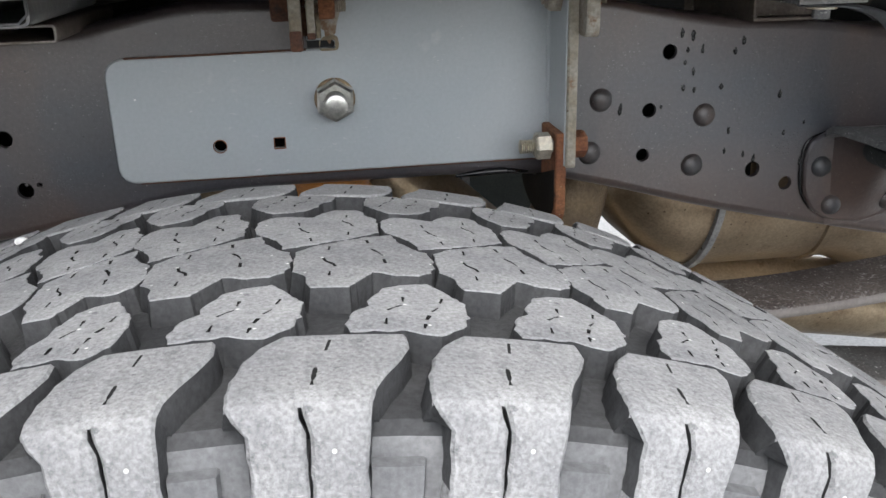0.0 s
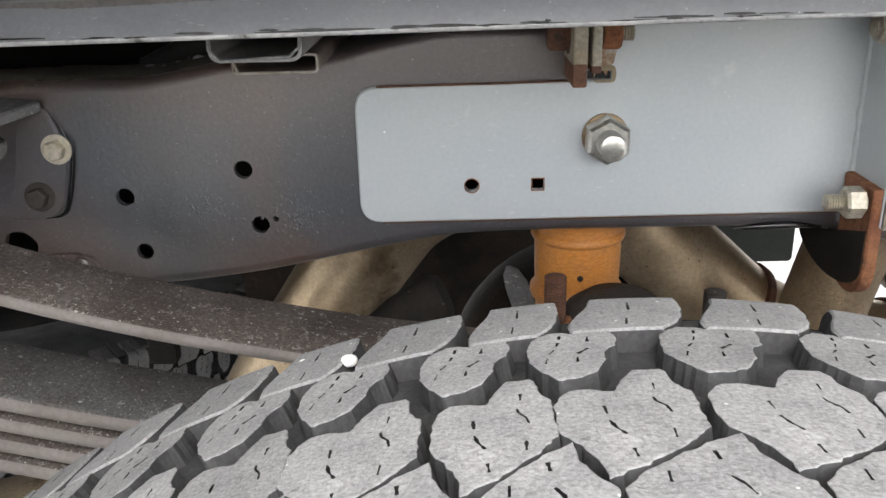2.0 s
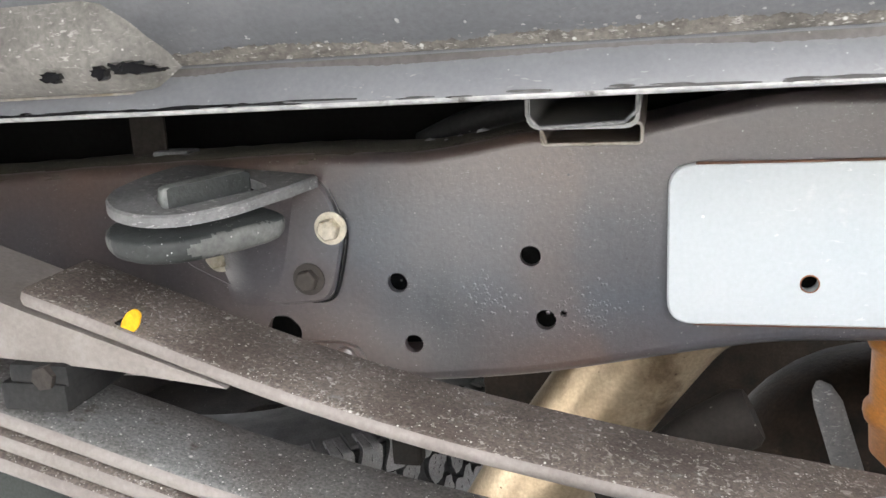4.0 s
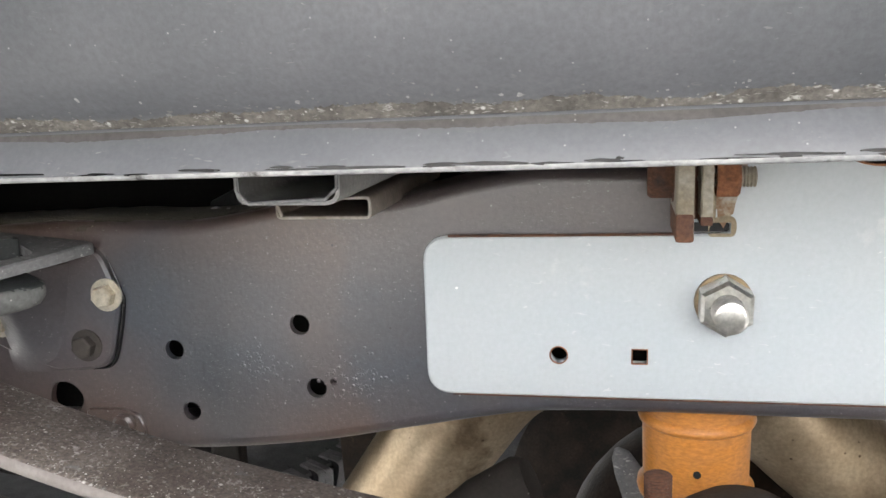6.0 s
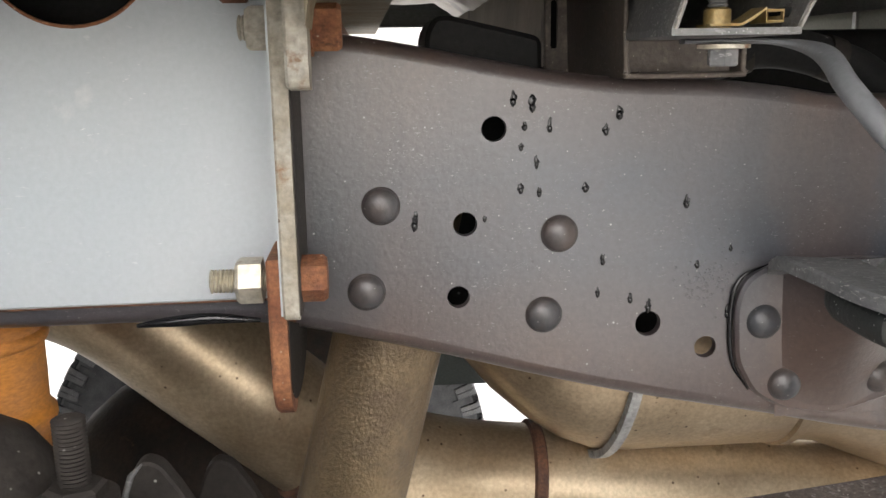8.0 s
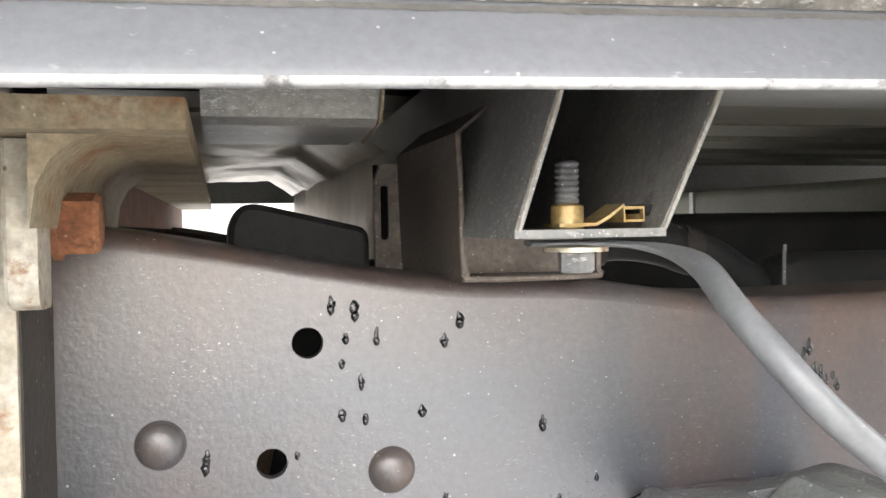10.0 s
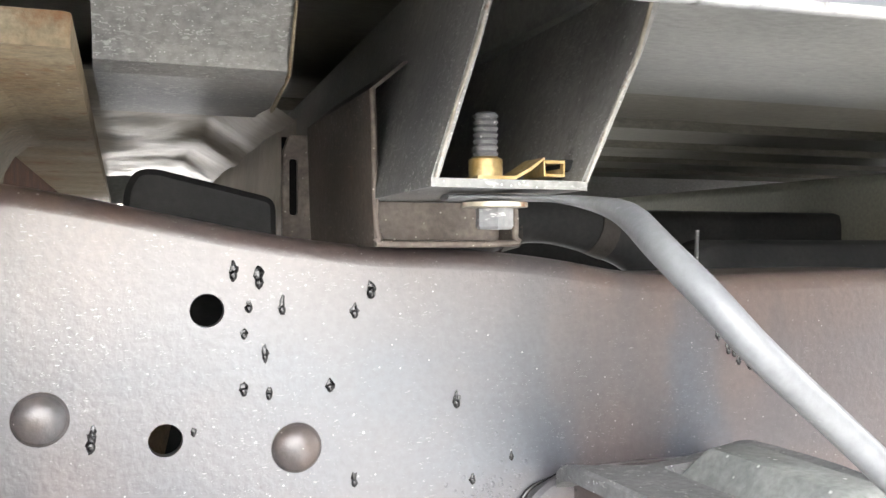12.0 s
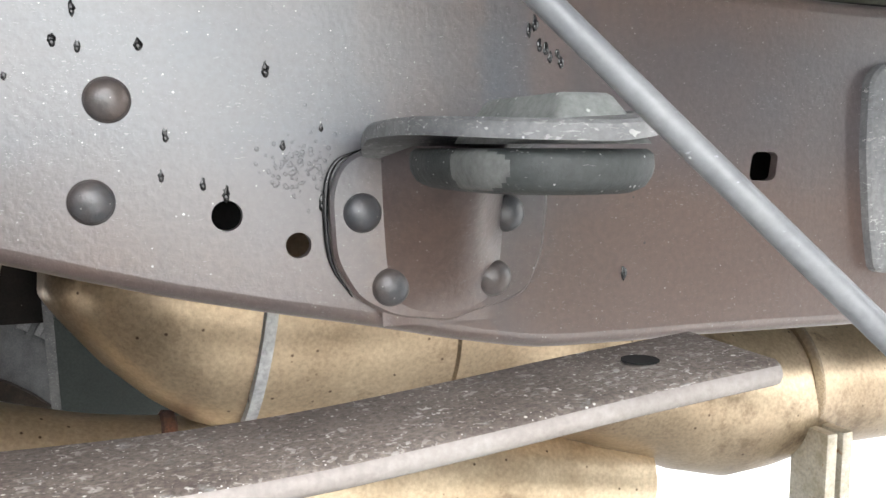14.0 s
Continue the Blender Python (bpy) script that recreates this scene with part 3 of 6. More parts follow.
for x, z in ((0.3403, 0.8221), (0.3309, 0.7735), (0.4402, 0.8034), (0.4316, 0.7562)):
    part("rivet", dome(x, WEB, z, 0.0102, 0.0068), "rivet", rail, smooth=60)
# small blank boss left of the axle
part("boss_plate", prism(rounded([(-0.345, 0.7480), (-0.318, 0.7490), (-0.303, 0.745), (-0.2985, 0.735), (-0.300, 0.722), (-0.345, 0.722)], 0.004), WEB - 0.003, WEB, "y", bevel=0.0012), "rail", rail, smooth=30)
part("boss", lathe([(0.0085, 0), (0.0085, -0.004), (0.006, -0.0055), (0.0045, -0.0045), (0.0005, -0.0045)], (-0.314, WEB - 0.003, 0.7375), "y", 20), "rail", rail, smooth=40)
part("edge_bracket", prism(rounded([(0.893, 0.826), (0.905, 0.836), (0.99, 0.836), (0.99, 0.70), (0.906, 0.70), (0.899, 0.735), (0.8935, 0.78)], 0.008), WEB - 0.008, WEB, "y", bevel=0.002), "hook", rail, "grey-dusted bracket edge")

# chipped and blistered coating: small dark wet flakes on the web
CHIPS = [(0.4138, 0.8789, 3.2), (0.4244, 0.8760, 3.4), (0.4202, 0.8643, 2.6), (0.4341, 0.8641, 3.0), (0.4182, 0.8529, 2.4), (0.4269, 0.8441, 2.4),
         (0.4181, 0.8297, 2.8), (0.4285, 0.8273, 2.4), (0.4547, 0.8296, 3.0), (0.4657, 0.8612, 3.0), (0.4731, 0.8706, 4.0), (0.5133, 0.8194, 3.2),
         (0.3586, 0.8119, 3.4), (0.3592, 0.8160, 2.4), (0.3976, 0.8131, 2.2), (0.4655, 0.7874, 2.6), (0.4630, 0.7680, 2.4), (0.4822, 0.7640, 2.8),
         (0.4930, 0.7590, 3.0), (0.5211, 0.7829, 2.6), (0.5406, 0.7914, 2.2), (0.5406, 0.7535, 3.4), (0.6595, 0.8490, 3.2), (0.6560, 0.8450, 2.6),
         (0.6625, 0.8370, 2.6), (0.6662, 0.8355, 2.6), (0.6690, 0.8310, 2.4), (0.6760, 0.8285, 3.0), (0.6735, 0.8330, 2.2), (0.7194, 0.7093, 3.2)]
rng = random.Random(5)
for x, z, size in CHIPS:
    n = 13
    s = size * 0.00108
    tall = rng.uniform(1.0, 1.7)
    outline = [(x + s * math.cos(2 * math.pi * k / n) * rng.uniform(0.3, 0.75), z + s * tall * math.sin(2 * math.pi * k / n) * rng.uniform(0.55, 1.0)) for k in range(n)]
    bm = prism(outline, WEB - 0.0005, WEB + 0.001, "y", bevel=0.0002)
    flake = part("paint_chip", bm, "chip", rail, "wet black flake of lifted coating", smooth=50)
    if size > 2.3:
        bm = dome(0, 0, 0, s * 0.46, s * 0.36, 14)
        for v in bm.verts:
            v.co = (x + v.co.x * (1.0 - 12 * v.co.z), WEB - 0.0003 + v.co.y, z - s * tall * 0.35 + v.co.z * 1.35)
        part("oil_drop", bm, "chip", flake, "glossy black drop", smooth=70)
bm = bmesh.new()
for bx, bz, nn in ((-0.205, 0.782, 70), (-0.140, 0.776, 110), (0.530, 0.772, 150)):
    for k in range(nn):
        x, z = bx + rng.gauss(0, 0.011), bz + rng.gauss(0, 0.009)
        r = rng.uniform(0.0005, 0.0015)
        lathe([(r, 0.0002), (r * 0.8, -r * 0.10), (r * 0.4, -r * 0.16), (0.0001, -r * 0.18)], (x, WEB, z), "y", 7, bm=bm)
part("blistered_coating", bm, "rail", rail, "cluster of small blisters in the coating", smooth=70)["kind"] = "stuff"
# peeled undercoat hanging at the lower edge
part("peeled_coating", sweep(smooth_line([(0.205, 0.797, 0.7600), (0.225, 0.794, 0.7625), (0.248, 0.7935, 0.7635), (0.272, 0.795, 0.7610)], 6), [0.0012 + 0.0022 * math.sin(math.pi * k / 18) for k in range(19)], 8), "chip", rail, "black peeled undercoat", smooth=60)

bm = bmesh.new()
rows = []
for k in range(121):
    x = -1.5 + 1.33 * k / 120
    z = eased(rail_top, x)
    rows.append([bm.verts.new((x, WEB + d + 0.004 * noise.noise(Vector((x * 40, d * 60, 2.0))), z + h + 0.0008 * noise.noise(Vector((x * 160, d * 300, 0.5))))) for d, h in ((0.0012, -0.0066), (0.0030, -0.0032), (0.0075, -0.0004), (0.018, 0.0016), (0.030, 0.0020), (0.048, 0.0022), (0.064, 0.0016), (0.070, 0.0))])
for a, b in zip(rows, rows[1:]):
    for k in range(7):
        bm.faces.new((a[k], a[k + 1], b[k + 1], b[k]))
part("dried_mud", bm, "dirt", rail, "brown-green mud dried on the top flange", smooth=60)

# ---- grey side plate ----
side_plate = thing("side_plate", "light grey painted steel side plate bolted to the frame rail", "mounting plate")
outline = rounded([(-0.0868, 0.7712), (0.2920, 0.7736), (0.2920, 0.990), (0.0800, 0.990), (0.0800, 0.8862), (0.1035, 0.8858), (0.1035, 0.8795), (0.078, 0.8785), (-0.0868, 0.8768)],
                  [0.017, 0.001, 0.001, 0.001, 0.0015, 0.003, 0.003, 0.001, 0.017], 6)
sq = [(0.0460, 0.7955), (0.0555, 0.7955), (0.0555, 0.8050), (0.0460, 0.8050)]
part("plate", prism(outline, WEB - 0.0068, WEB - 0.0004, "y", [circle(0.0, 0.8, 0.0052, 20), sq, circle(0.1877, 0.9635, 0.0443, 48)], bevel=0.0012), "plate", side_plate)
part("paint_chip", prism([(-0.0662, 0.8431), (-0.0650, 0.8426), (-0.0642, 0.8434), (-0.0648, 0.8443), (-0.0660, 0.8440)], WEB - 0.0071, WEB - 0.0066, "y"), "stone", side_plate, "white paint chip")
# thin black sheet in the notch stands in for its shade
part("slot_grime", box(0.0802, 0.1033, WEB - 0.0016, WEB - 0.0006, 0.8797, 0.8855), "black", side_plate, "black sheet for the shade in the slot")
# thin rust bleeding round the cut edges
part("rust_line", sweep([(-0.070, WEB - 0.0055, 0.8772), (0.0, WEB - 0.0055, 0.8777), (0.079, WEB - 0.0055, 0.8787)], 0.0010, 6), "dark_rust", side_plate, "rust along the upper cut edge")
part("rust_line", sweep([(-0.070, WEB - 0.0050, 0.7709), (0.1, WEB - 0.005, 0.7720), (0.285, WEB - 0.0050, 0.7732)], 0.0009, 6), "dark_rust", side_plate, "rust along the lower cut edge")
for ring, rr in ((circle(0.0, 0.8, 0.0056, 20), 0.0005), (sq, 0.0006), (circle(0.1877, 0.9635, 0.0440, 48), 0.0009)):
    part("rust_rim", sweep([(p[0], WEB - 0.0068, p[1]) for p in ring] + [(ring[0][0], WEB - 0.0068, ring[0][1])], rr, 6), "rust", side_plate, "rust round a cut hole")
part("rust_halo", prism(rounded([(0.0900, 0.8772), (0.1060, 0.8772), (0.1072, 0.8830), (0.1060, 0.8895), (0.1000, 0.8905), (0.0925, 0.8885)], 0.003), WEB - 0.00705, WEB - 0.0066, "y", [rounded([(0.0905, 0.8793), (0.1037, 0.8793), (0.1037, 0.8860), (0.0905, 0.8860)], 0.001)]), "rusty_angle", side_plate, "rust stain round the slot end")
rng = random.Random(31)
rim = [(0.0945 + 0.012 * math.cos(q) * rng.uniform(0.75, 1.15) + (0.006 if q > 4 else 0), 0.945 + 0.062 * math.sin(q) * rng.uniform(0.88, 1.05)) for q in [2 * math.pi * k / 26 for k in range(26)]]
part("rust_stain", prism(rim, WEB - 0.00700, WEB - 0.0066, "y"), "stain", side_plate, "brown rust bleeding down the paint beside the straps")
# added black disc: the dark behind the hole is put in as colour
part("inner_tube", prism(circle(0.1877, 0.9635, 0.060, 40), WEB + 0.05, WEB + 0.052, "y"), "black", side_plate, "black disc for the dark space behind the large hole")

# ---- fasteners ----
def big_nut(cx, cz):
    t = thing("stud_and_nut", "bright zinc hexagon nut on a stud holding the grey plate", "nut")
    y = WEB - 0.0068
    part("washer", lathe([(0.0176, 0), (0.0176, -0.0024), (0.0168, -0.0030), (0.011, -0.0034)], (cx, y, cz), "y", 36), "shock", t, "rust-edged washer", smooth=40)
    part("nut", hexagon((cx, y, cz), "y", 0.0302, -0.0030, -0.0205, 0.5), "zinc", t, smooth=20)
    part("stud", threads((cx, y, cz), "y", 0.0098, -0.0205, -0.0400), "zinc", t, smooth=60)
    return t


big_nut(0.1005, 0.8370)


def cross_bolt(x_head, x_nut, x_tip, y, z, flats, head_mat, nut_mat, stud_mat, label):
    """A bolt along x through upright plates: head on one end, nut and threads on the other."""
    t = thing("bolt", label, "bolt")
    s = 1 if x_head > x_nut else -1
    r = flats * 0.30
    part("shank", threads((0, y, z), "x", r, x_head, x_tip, 0.0018), stud_mat, t, smooth=60)
    part("head", hexagon((0, y, z), "x", flats, x_head - s * 0.0005, x_head + s * 0.0135, 0.3), head_mat, t, smooth=20)
    part("head_washer", lathe([(flats * 0.68, x_head - s * 0.003), (flats * 0.68, x_head - s * 0.0005), (r, x_head - s * 0.0005)], (0, y, z), "x", 28), head_mat, t, smooth=40)
    part("nut", hexagon((0, y, z), "x", flats, x_nut + s * 0.0005, x_nut - s * 0.0125, 0.1), nut_mat, t, smooth=20)
    return t


cross_bolt(0.2985, 0.2795, 0.2540, 0.7525, 0.7945, 0.0205, "rust", "old_zinc", "old_zinc", "rusty bolt with yellow zinc nut and thread on the hanger strap")
cross_bolt(0.3100, 0.2905, 0.2740, 0.762, 0.9168, 0.0205, "rust", "worn_strap", "worn_strap", "rusty bolt with pale nut through the angle bracket")
cross_bolt(0.2990, 0.2760, 0.2540, 0.7815, 0.9405, 0.0215, "rust", "dark_rust", "dark_rust", "heavily rusted bolt and nut above the angle bracket")
cross_bolt(0.0670, 0.0920, 0.1135, 0.7680, 0.9165, 0.0205, "dark_rust", "rust", "worn_strap", "rusted bolt through the paired straps")

# ---- paired straps left of the large hole ----
straps = thing("strap_bracket", "pair of upright straps with flaking zinc and rust", "bracket")
for x0, x1, z0, y0 in ((0.0680, 0.0775, 0.8850, 0.7380), (0.0815, 0.0880, 0.8930, 0.7440)):
    o = rounded([(y0, z0), (WEB - 0.008, z0), (WEB - 0.008, 1.0), (y0, 1.0)], [0.004, 0.001, 0.001, 0.001], 4)
    part("strap", prism(o, x0, x1, "x", bevel=0.0012), "worn_strap", straps, smooth=30)
part("strap_foot", box(0.0678, 0.0777, 0.7374, 0.790, 0.8838, 0.9000, 0.0018), "dark_rust", straps, "rusted lower end", smooth=30)
part("strap_foot", box(0.0813, 0.0882, 0.7434, 0.790, 0.8922, 0.8975, 0.0015), "dark_rust", straps, "rusted lower end", smooth=30)
part("spacer", box(0.0776, 0.0814, 0.762, 0.79, 0.893, 0.995, 0.001), "dark_rust", straps, "rusted spacer")
part("spacer", box(0.0883, 0.0925, 0.772, 0.7925, 0.890, 0.995, 0.001), "rusty_angle", straps, "rust-stained backing")

# ---- upright plate and cross angle at the right end of the side plate ----
upright = thing("end_plate", "upright flat bar with worn zinc beside the grey plate", "flat bar")
part("bar", prism(rounded([(0.7350, 0.7770), (0.7990, 0.7770), (0.7990, 1.0), (0.7350, 1.0)], [0.005, 0.001, 0.001, 0.001]), 0.2905, 0.2985, "x", bevel=0.0012), "worn_strap", upright, smooth=30)
part("weld", sweep(smooth_line([(0.2890, WEB - 0.008, 0.785 + 0.012 * k) for k in range(18)], 2), [0.0022 + 0.0006 * math.sin(k * 1.9) for k in range(35)], 8), "plate", upright, "painted weld bead", smooth=60)
# added dark skin: the shade on the bar's right side as colour
part("grimy_face", box(0.2986, 0.2994, 0.7385, 0.7985, 0.779, 1.0), "cast", upright, "brown flank darkened for shade")
part("painted_face", box(0.2893, 0.2904, 0.7385, 0.7985, 0.779, 1.0), "plate", upright, "grey painted flank")
angle = thing("cross_angle", "rust-stained steel angle running across under the bed", "angle bar")
part("upright_leg", prism(rounded([(0.7150, 0.8880), (0.7380, 0.8880), (0.7380, 0.9440), (0.7150, 0.9440)], [0.009, 0.004, 0.001, 0.001], 5), 0.2990, 0.3095, "x", bevel=0.0015), "worn_strap", angle, "upright leg with flaking zinc", smooth=30)
part("flat_leg", prism(rounded([(0.2988, 0.6900), (0.3570, 0.6900), (0.3570, 1.95), (0.2988, 1.95)], [0.002, 0.003, 0.002, 0.002]), 0.9445, 0.9545, "z"), "rusty_angle", angle, smooth=30)
part("inner_leg", prism([(0.7385, 0.9440), (1.95, 0.9440), (1.95, 0.912), (0.7385, 0.918)], 0.3000, 0.3095, "x"), "dark_rust", angle, "dark rusted inner leg")
part("fillet", prism([(0.3095, 0.9443), (0.3310, 0.9443), (0.3230, 0.9425), (0.3160, 0.9365), (0.3115, 0.9280), (0.3097, 0.9150)], 0.702, 0.95, "y"), "rusty_angle", angle, smooth=40)
hanger = thing("hanger_strap", "rusty flat hanger strap with a rounded lower end", "strap")
o = [(0.7400, 0.807), (0.7400, 0.745)] + [(0.7700 - 0.0300 * math.cos(a), 0.745 - 0.0260 * math.sin(a)) for a in [math.pi * k / 14 for k in range(1, 14)]] + [(0.800, 0.745), (0.800, 0.752), (0.790, 0.757), (0.790, 0.807)]
part("strap", prism(o, 0.2828, 0.2918, "x", bevel=0.0014), "rust", hanger, smooth=30)
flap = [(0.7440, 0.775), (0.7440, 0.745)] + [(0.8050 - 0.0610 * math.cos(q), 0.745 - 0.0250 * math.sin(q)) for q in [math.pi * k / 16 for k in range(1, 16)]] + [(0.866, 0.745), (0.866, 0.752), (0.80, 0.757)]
# thin sheets on both flanks, darker than the strap
part("inner_face", prism(flap, 0.2822, 0.2827, "x"), "dark", hanger, "dark flank")
part("inner_face", prism(flap, 0.2919, 0.2924, "x"), "dark", hanger, "dark flank")

# ---- amber bump stop ----
bump_stop = thing("bump_stop", "amber polyurethane bump stop with moulded rings under the frame rail", "bump stop")
cx, cy = 0.0920, 0.8600
prof = [(0.030, 0.772), (0.0375, 0.772), (0.0375, 0.742), (0.0400, 0.740), (0.0406, 0.7375), (0.0396, 0.735), (0.0372, 0.7335), (0.0370, 0.712), (0.0366, 0.694), (0.0378, 0.691), (0.0404, 0.688), (0.0408, 0.684), (0.0396, 0.680), (0.0360, 0.675), (0.0345, 0.655), (0.020, 0.640)]
part("stop", lathe(prof, (cx, cy, 0), "z", 40), "orange", bump_stop, smooth=50)
part("vent", lathe([(0.0026, -0.0376), (0.0026, -0.030)], (cx - 0.002, cy, 0.7085), "y", 14), "black", bump_stop, "small dark vent hole")

# ---- spring seat, U-bolts ----
seat = thing("axle_seat_cap", "grimy cast iron spring seat cap over the leaf pack", "spring seat")
prof = [(0.060, 0.55), (0.060, 0.655), (0.056, 0.672), (0.050, 0.690), (0.040, 0.706), (0.026, 0.716), (0.012, 0.7185), (0.0005, 0.7185)]
part("cap", lathe(prof, (0.112, 0.770, 0), "z", 36), "cast", seat, smooth=50)
part("flange", box(0.020, 0.215, 0.660, 0.830, 0.600, 0.640, 0.008), "cast", seat, smooth=40)


def u_bolt(x, y, top, mat):
    t = thing("u_bolt", "threaded U-bolt end with heavy nut on the spring seat", "bolt", "U-bolts on the axle")
    part("thread", threads((x, y, 0), "z", 0.0085, 0.60, top, 0.0022), "dark_rust" if mat == "rust" else "cast", t, smooth=60)
    part("nut", hexagon((x, y, 0), "z", 0.0270, 0.685, top - 0.036, 0.4), mat, t, smooth=20)
    part("washer", lathe([(0.021, 0.676), (0.021, 0.685), (0.009, 0.685)], (x, y, 0), "z", 26), mat, t, smooth=30)
    part("leg", sweep([(x, y, 0.60), (x, y, 0.38)], 0.008, 12), "dark", t, smooth=60)
    return t


u_bolt(0.0610, 0.7500, 0.7420, "rust")
u_bolt(0.1800, 0.7480, 0.7285, "cast")
lug = thing("mount_lug", "dark grey slanted mounting lug beside the U-bolts", "bracket")
o = rounded([(0.176, 0.600), (0.1885, 0.650), (0.2005, 0.684), (0.2065, 0.690), (0.2155, 0.687), (0.2250, 0.672), (0.262, 0.600)], [0, 0.004, 0.006, 0.004, 0.006, 0.004, 0], 4)
part("ear", prism(o, 0.775, 0.787, "y", bevel=0.0015), "cast", lug, smooth=30)
part("rubbed_edge", sweep([(0.1770, 0.7745, 0.604), (0.1885, 0.7742, 0.648), (0.2000, 0.7742, 0.682), (0.2062, 0.7745, 0.6885)], [0.0008, 0.0016, 0.0018, 0.0006], 8), "hook", lug, "pale rubbed edge", smooth=60)
part("ear", prism([(q[0] + 0.034, q[1] - 0.014) for q in o], 0.802, 0.812, "y", bevel=0.0015), "dark", lug, smooth=30)

# ---- leaf spring ----
spring = thing("leaf_spring", "dusty brown leaf spring pack with a long upper helper leaf", "leaf spring")
UPPER = [(-0.476, 0.8245), (-0.42, 0.805), (-0.352, 0.781), (-0.29, 0.7615), (-0.22, 0.7430), (-0.15, 0.7280), (-0.08, 0.7150), (0.0, 0.7040), (0.08, 0.6920), (0.16, 0.6800), (0.24, 0.670), (0.33, 0.6625), (0.42, 0.6600), (0.50, 0.6625), (0.58, 0.6700), (0.65, 0.6780), (0.724, 0.6850)]
Y0, Y1 = 0.672, 0.748


def leaf_mesh(top, thick, y0, y1):
    """A flat leaf along the curve, with rounded edges and clipped tips."""
    line = smooth_line([(x, 0, z) for x, z in top], 6)
    bm = bmesh.new()
    r = thick * 0.42
    prof = [(y0 + r, 0), (y0 + r * 0.3, -r * 0.35), (y0, -r), (y0, -thick + r), (y0 + r * 0.3, -thick + r * 0.35), (y0 + r, -thick), (y1 - r, -thick), (y1 - r * 0.3, -thick + r * 0.35), (y1, -thick + r), (y1, -r), (y1 - r * 0.3, -r * 0.35), (y1 - r, 0)]
    rows = []
    for p in line:
        rows.append([bm.verts.new((p.x, q[0], p.z + q[1])) for q in prof])
    for a, b in zip(rows, rows[1:]):
        for k in range(len(prof)):
            f = bm.faces.new((a[k], a[(k + 1) % len(prof)], b[(k + 1) % len(prof)], b[k]))
            f.material_index = 1 if k in (1, 2, 3) else 0
    bm.faces.new(rows[0])
    bm.faces.new(rows[-1])
    return bm


part("helper_leaf", leaf_mesh(UPPER, 0.0125, Y0, Y1), "leaf", spring, "long speckled helper leaf", smooth=40).data.materials.append(M["leaf_edge"])
part("leaf_hole", prism(circle(0.674, 0.712, 0.0092, 16), 0.6806, 0.6814, "z"), "slit", spring, "dark hole near the tip")
MAIN = [(-0.70, 0.790), (-0.56, 0.7560), (-0.477, 0.7330), (-0.42, 0.7160), (-0.3625, 0.6995), (-0.288, 0.6815), (-0.237, 0.6710), (-0.13, 0.6510), (0.0, 0.634), (0.12, 0.624), (0.3, 0.612), (0.5, 0.590), (0.72, 0.565)]
for k in range(4):
    shift = [(x, z - 0.0165 * k - 0.0006 * k) for x, z in MAIN]
    if k == 3:
        shift = shift[3:-3]
    part("leaf", leaf_mesh(shift, 0.0152, Y0 - 0.0006 * k, Y1), "leaf_pale" if k == 0 else "leaf", spring, smooth=40).data.materials.append(M["leaf_edge"])
clip = part("rebound_clip", box(-0.500, -0.452, Y0 - 0.004, Y1 + 0.004, 0.7440, 0.7640, 0.004), "black", spring, "black steel rebound clip", smooth=30)
part("clip_top", box(-0.494, -0.450, Y0 - 0.002, Y1, 0.7600, 0.7760, 0.005), "black", clip, smooth=30)
part("clip_bolt", hexagon((-0.466, 0, 0.768), "y", 0.014, Y0 - 0.006, Y0 + 0.03, 0.2), "cast", clip, smooth=20)
wedge = [(-0.75, 0.902), (-0.560, 0.838), (-0.476, 0.8085), (-0.42, 0.790), (-0.352, 0.767), (-0.345, 0.7635), (-0.420, 0.7720), (-0.476, 0.7760), (-0.56, 0.781), (-0.75, 0.79)]
part("spacer_wedge", prism(wedge, Y0 + 0.003, Y1 - 0.003, "y"), "leaf_edge", spring, "tan tapered packing under the helper leaf")
o = rounded([(-0.4120, 0.7945), (-0.4070, 0.7940), (-0.3990, 0.8010), (-0.3960, 0.8095), (-0.3995, 0.8130), (-0.4060, 0.8105), (-0.4115, 0.8025)], 0.0035)
part("tag", prism(o, 0.6755, 0.6770, "y", bevel=0.0004), "yellow", spring, "yellow plastic tag standing in a clip hole")
part("clip_hole", prism(circle(-0.4130, 0.6800, 0.0045, 12), 0.8020, 0.8034, "z"), "chip", spring, "dark clip hole")

# ---- spring stop brackets with rubber pads ----
def ribbed(x, z, mirror, half0, half1, low, out):
    """The pressed rib under the shelf, standing out of its plate."""
    bm = bmesh.new()
    rows = []
    for k in range(11):
        f = k / 10
        v = -0.006 - low * f
        reach = out * (1 - f) ** 1.4 + 0.0035 * (1 - f)
        half = half0 + (half1 - half0) * f
        rows.append([bm.verts.new((x + mirror * (-0.006 - half * math.cos(math.pi * j / 24)), WEB - 0.005 - reach * math.sin(math.pi * j / 24) ** 2.3, z + v)) for j in range(25)])
    for a, b in zip(rows, rows[1:]):
        for j in range(24):
            bm.faces.new((a[j], a[j + 1], b[j + 1], b[j]))
    return bm


def tilted(bm, x, along, across):
    """Lets a flat piece slope: along the rail and towards it."""
    for v in bm.verts:
        v.co.z += (v.co.y - 0.72) * across + (x - v.co.x) * along
    return bm


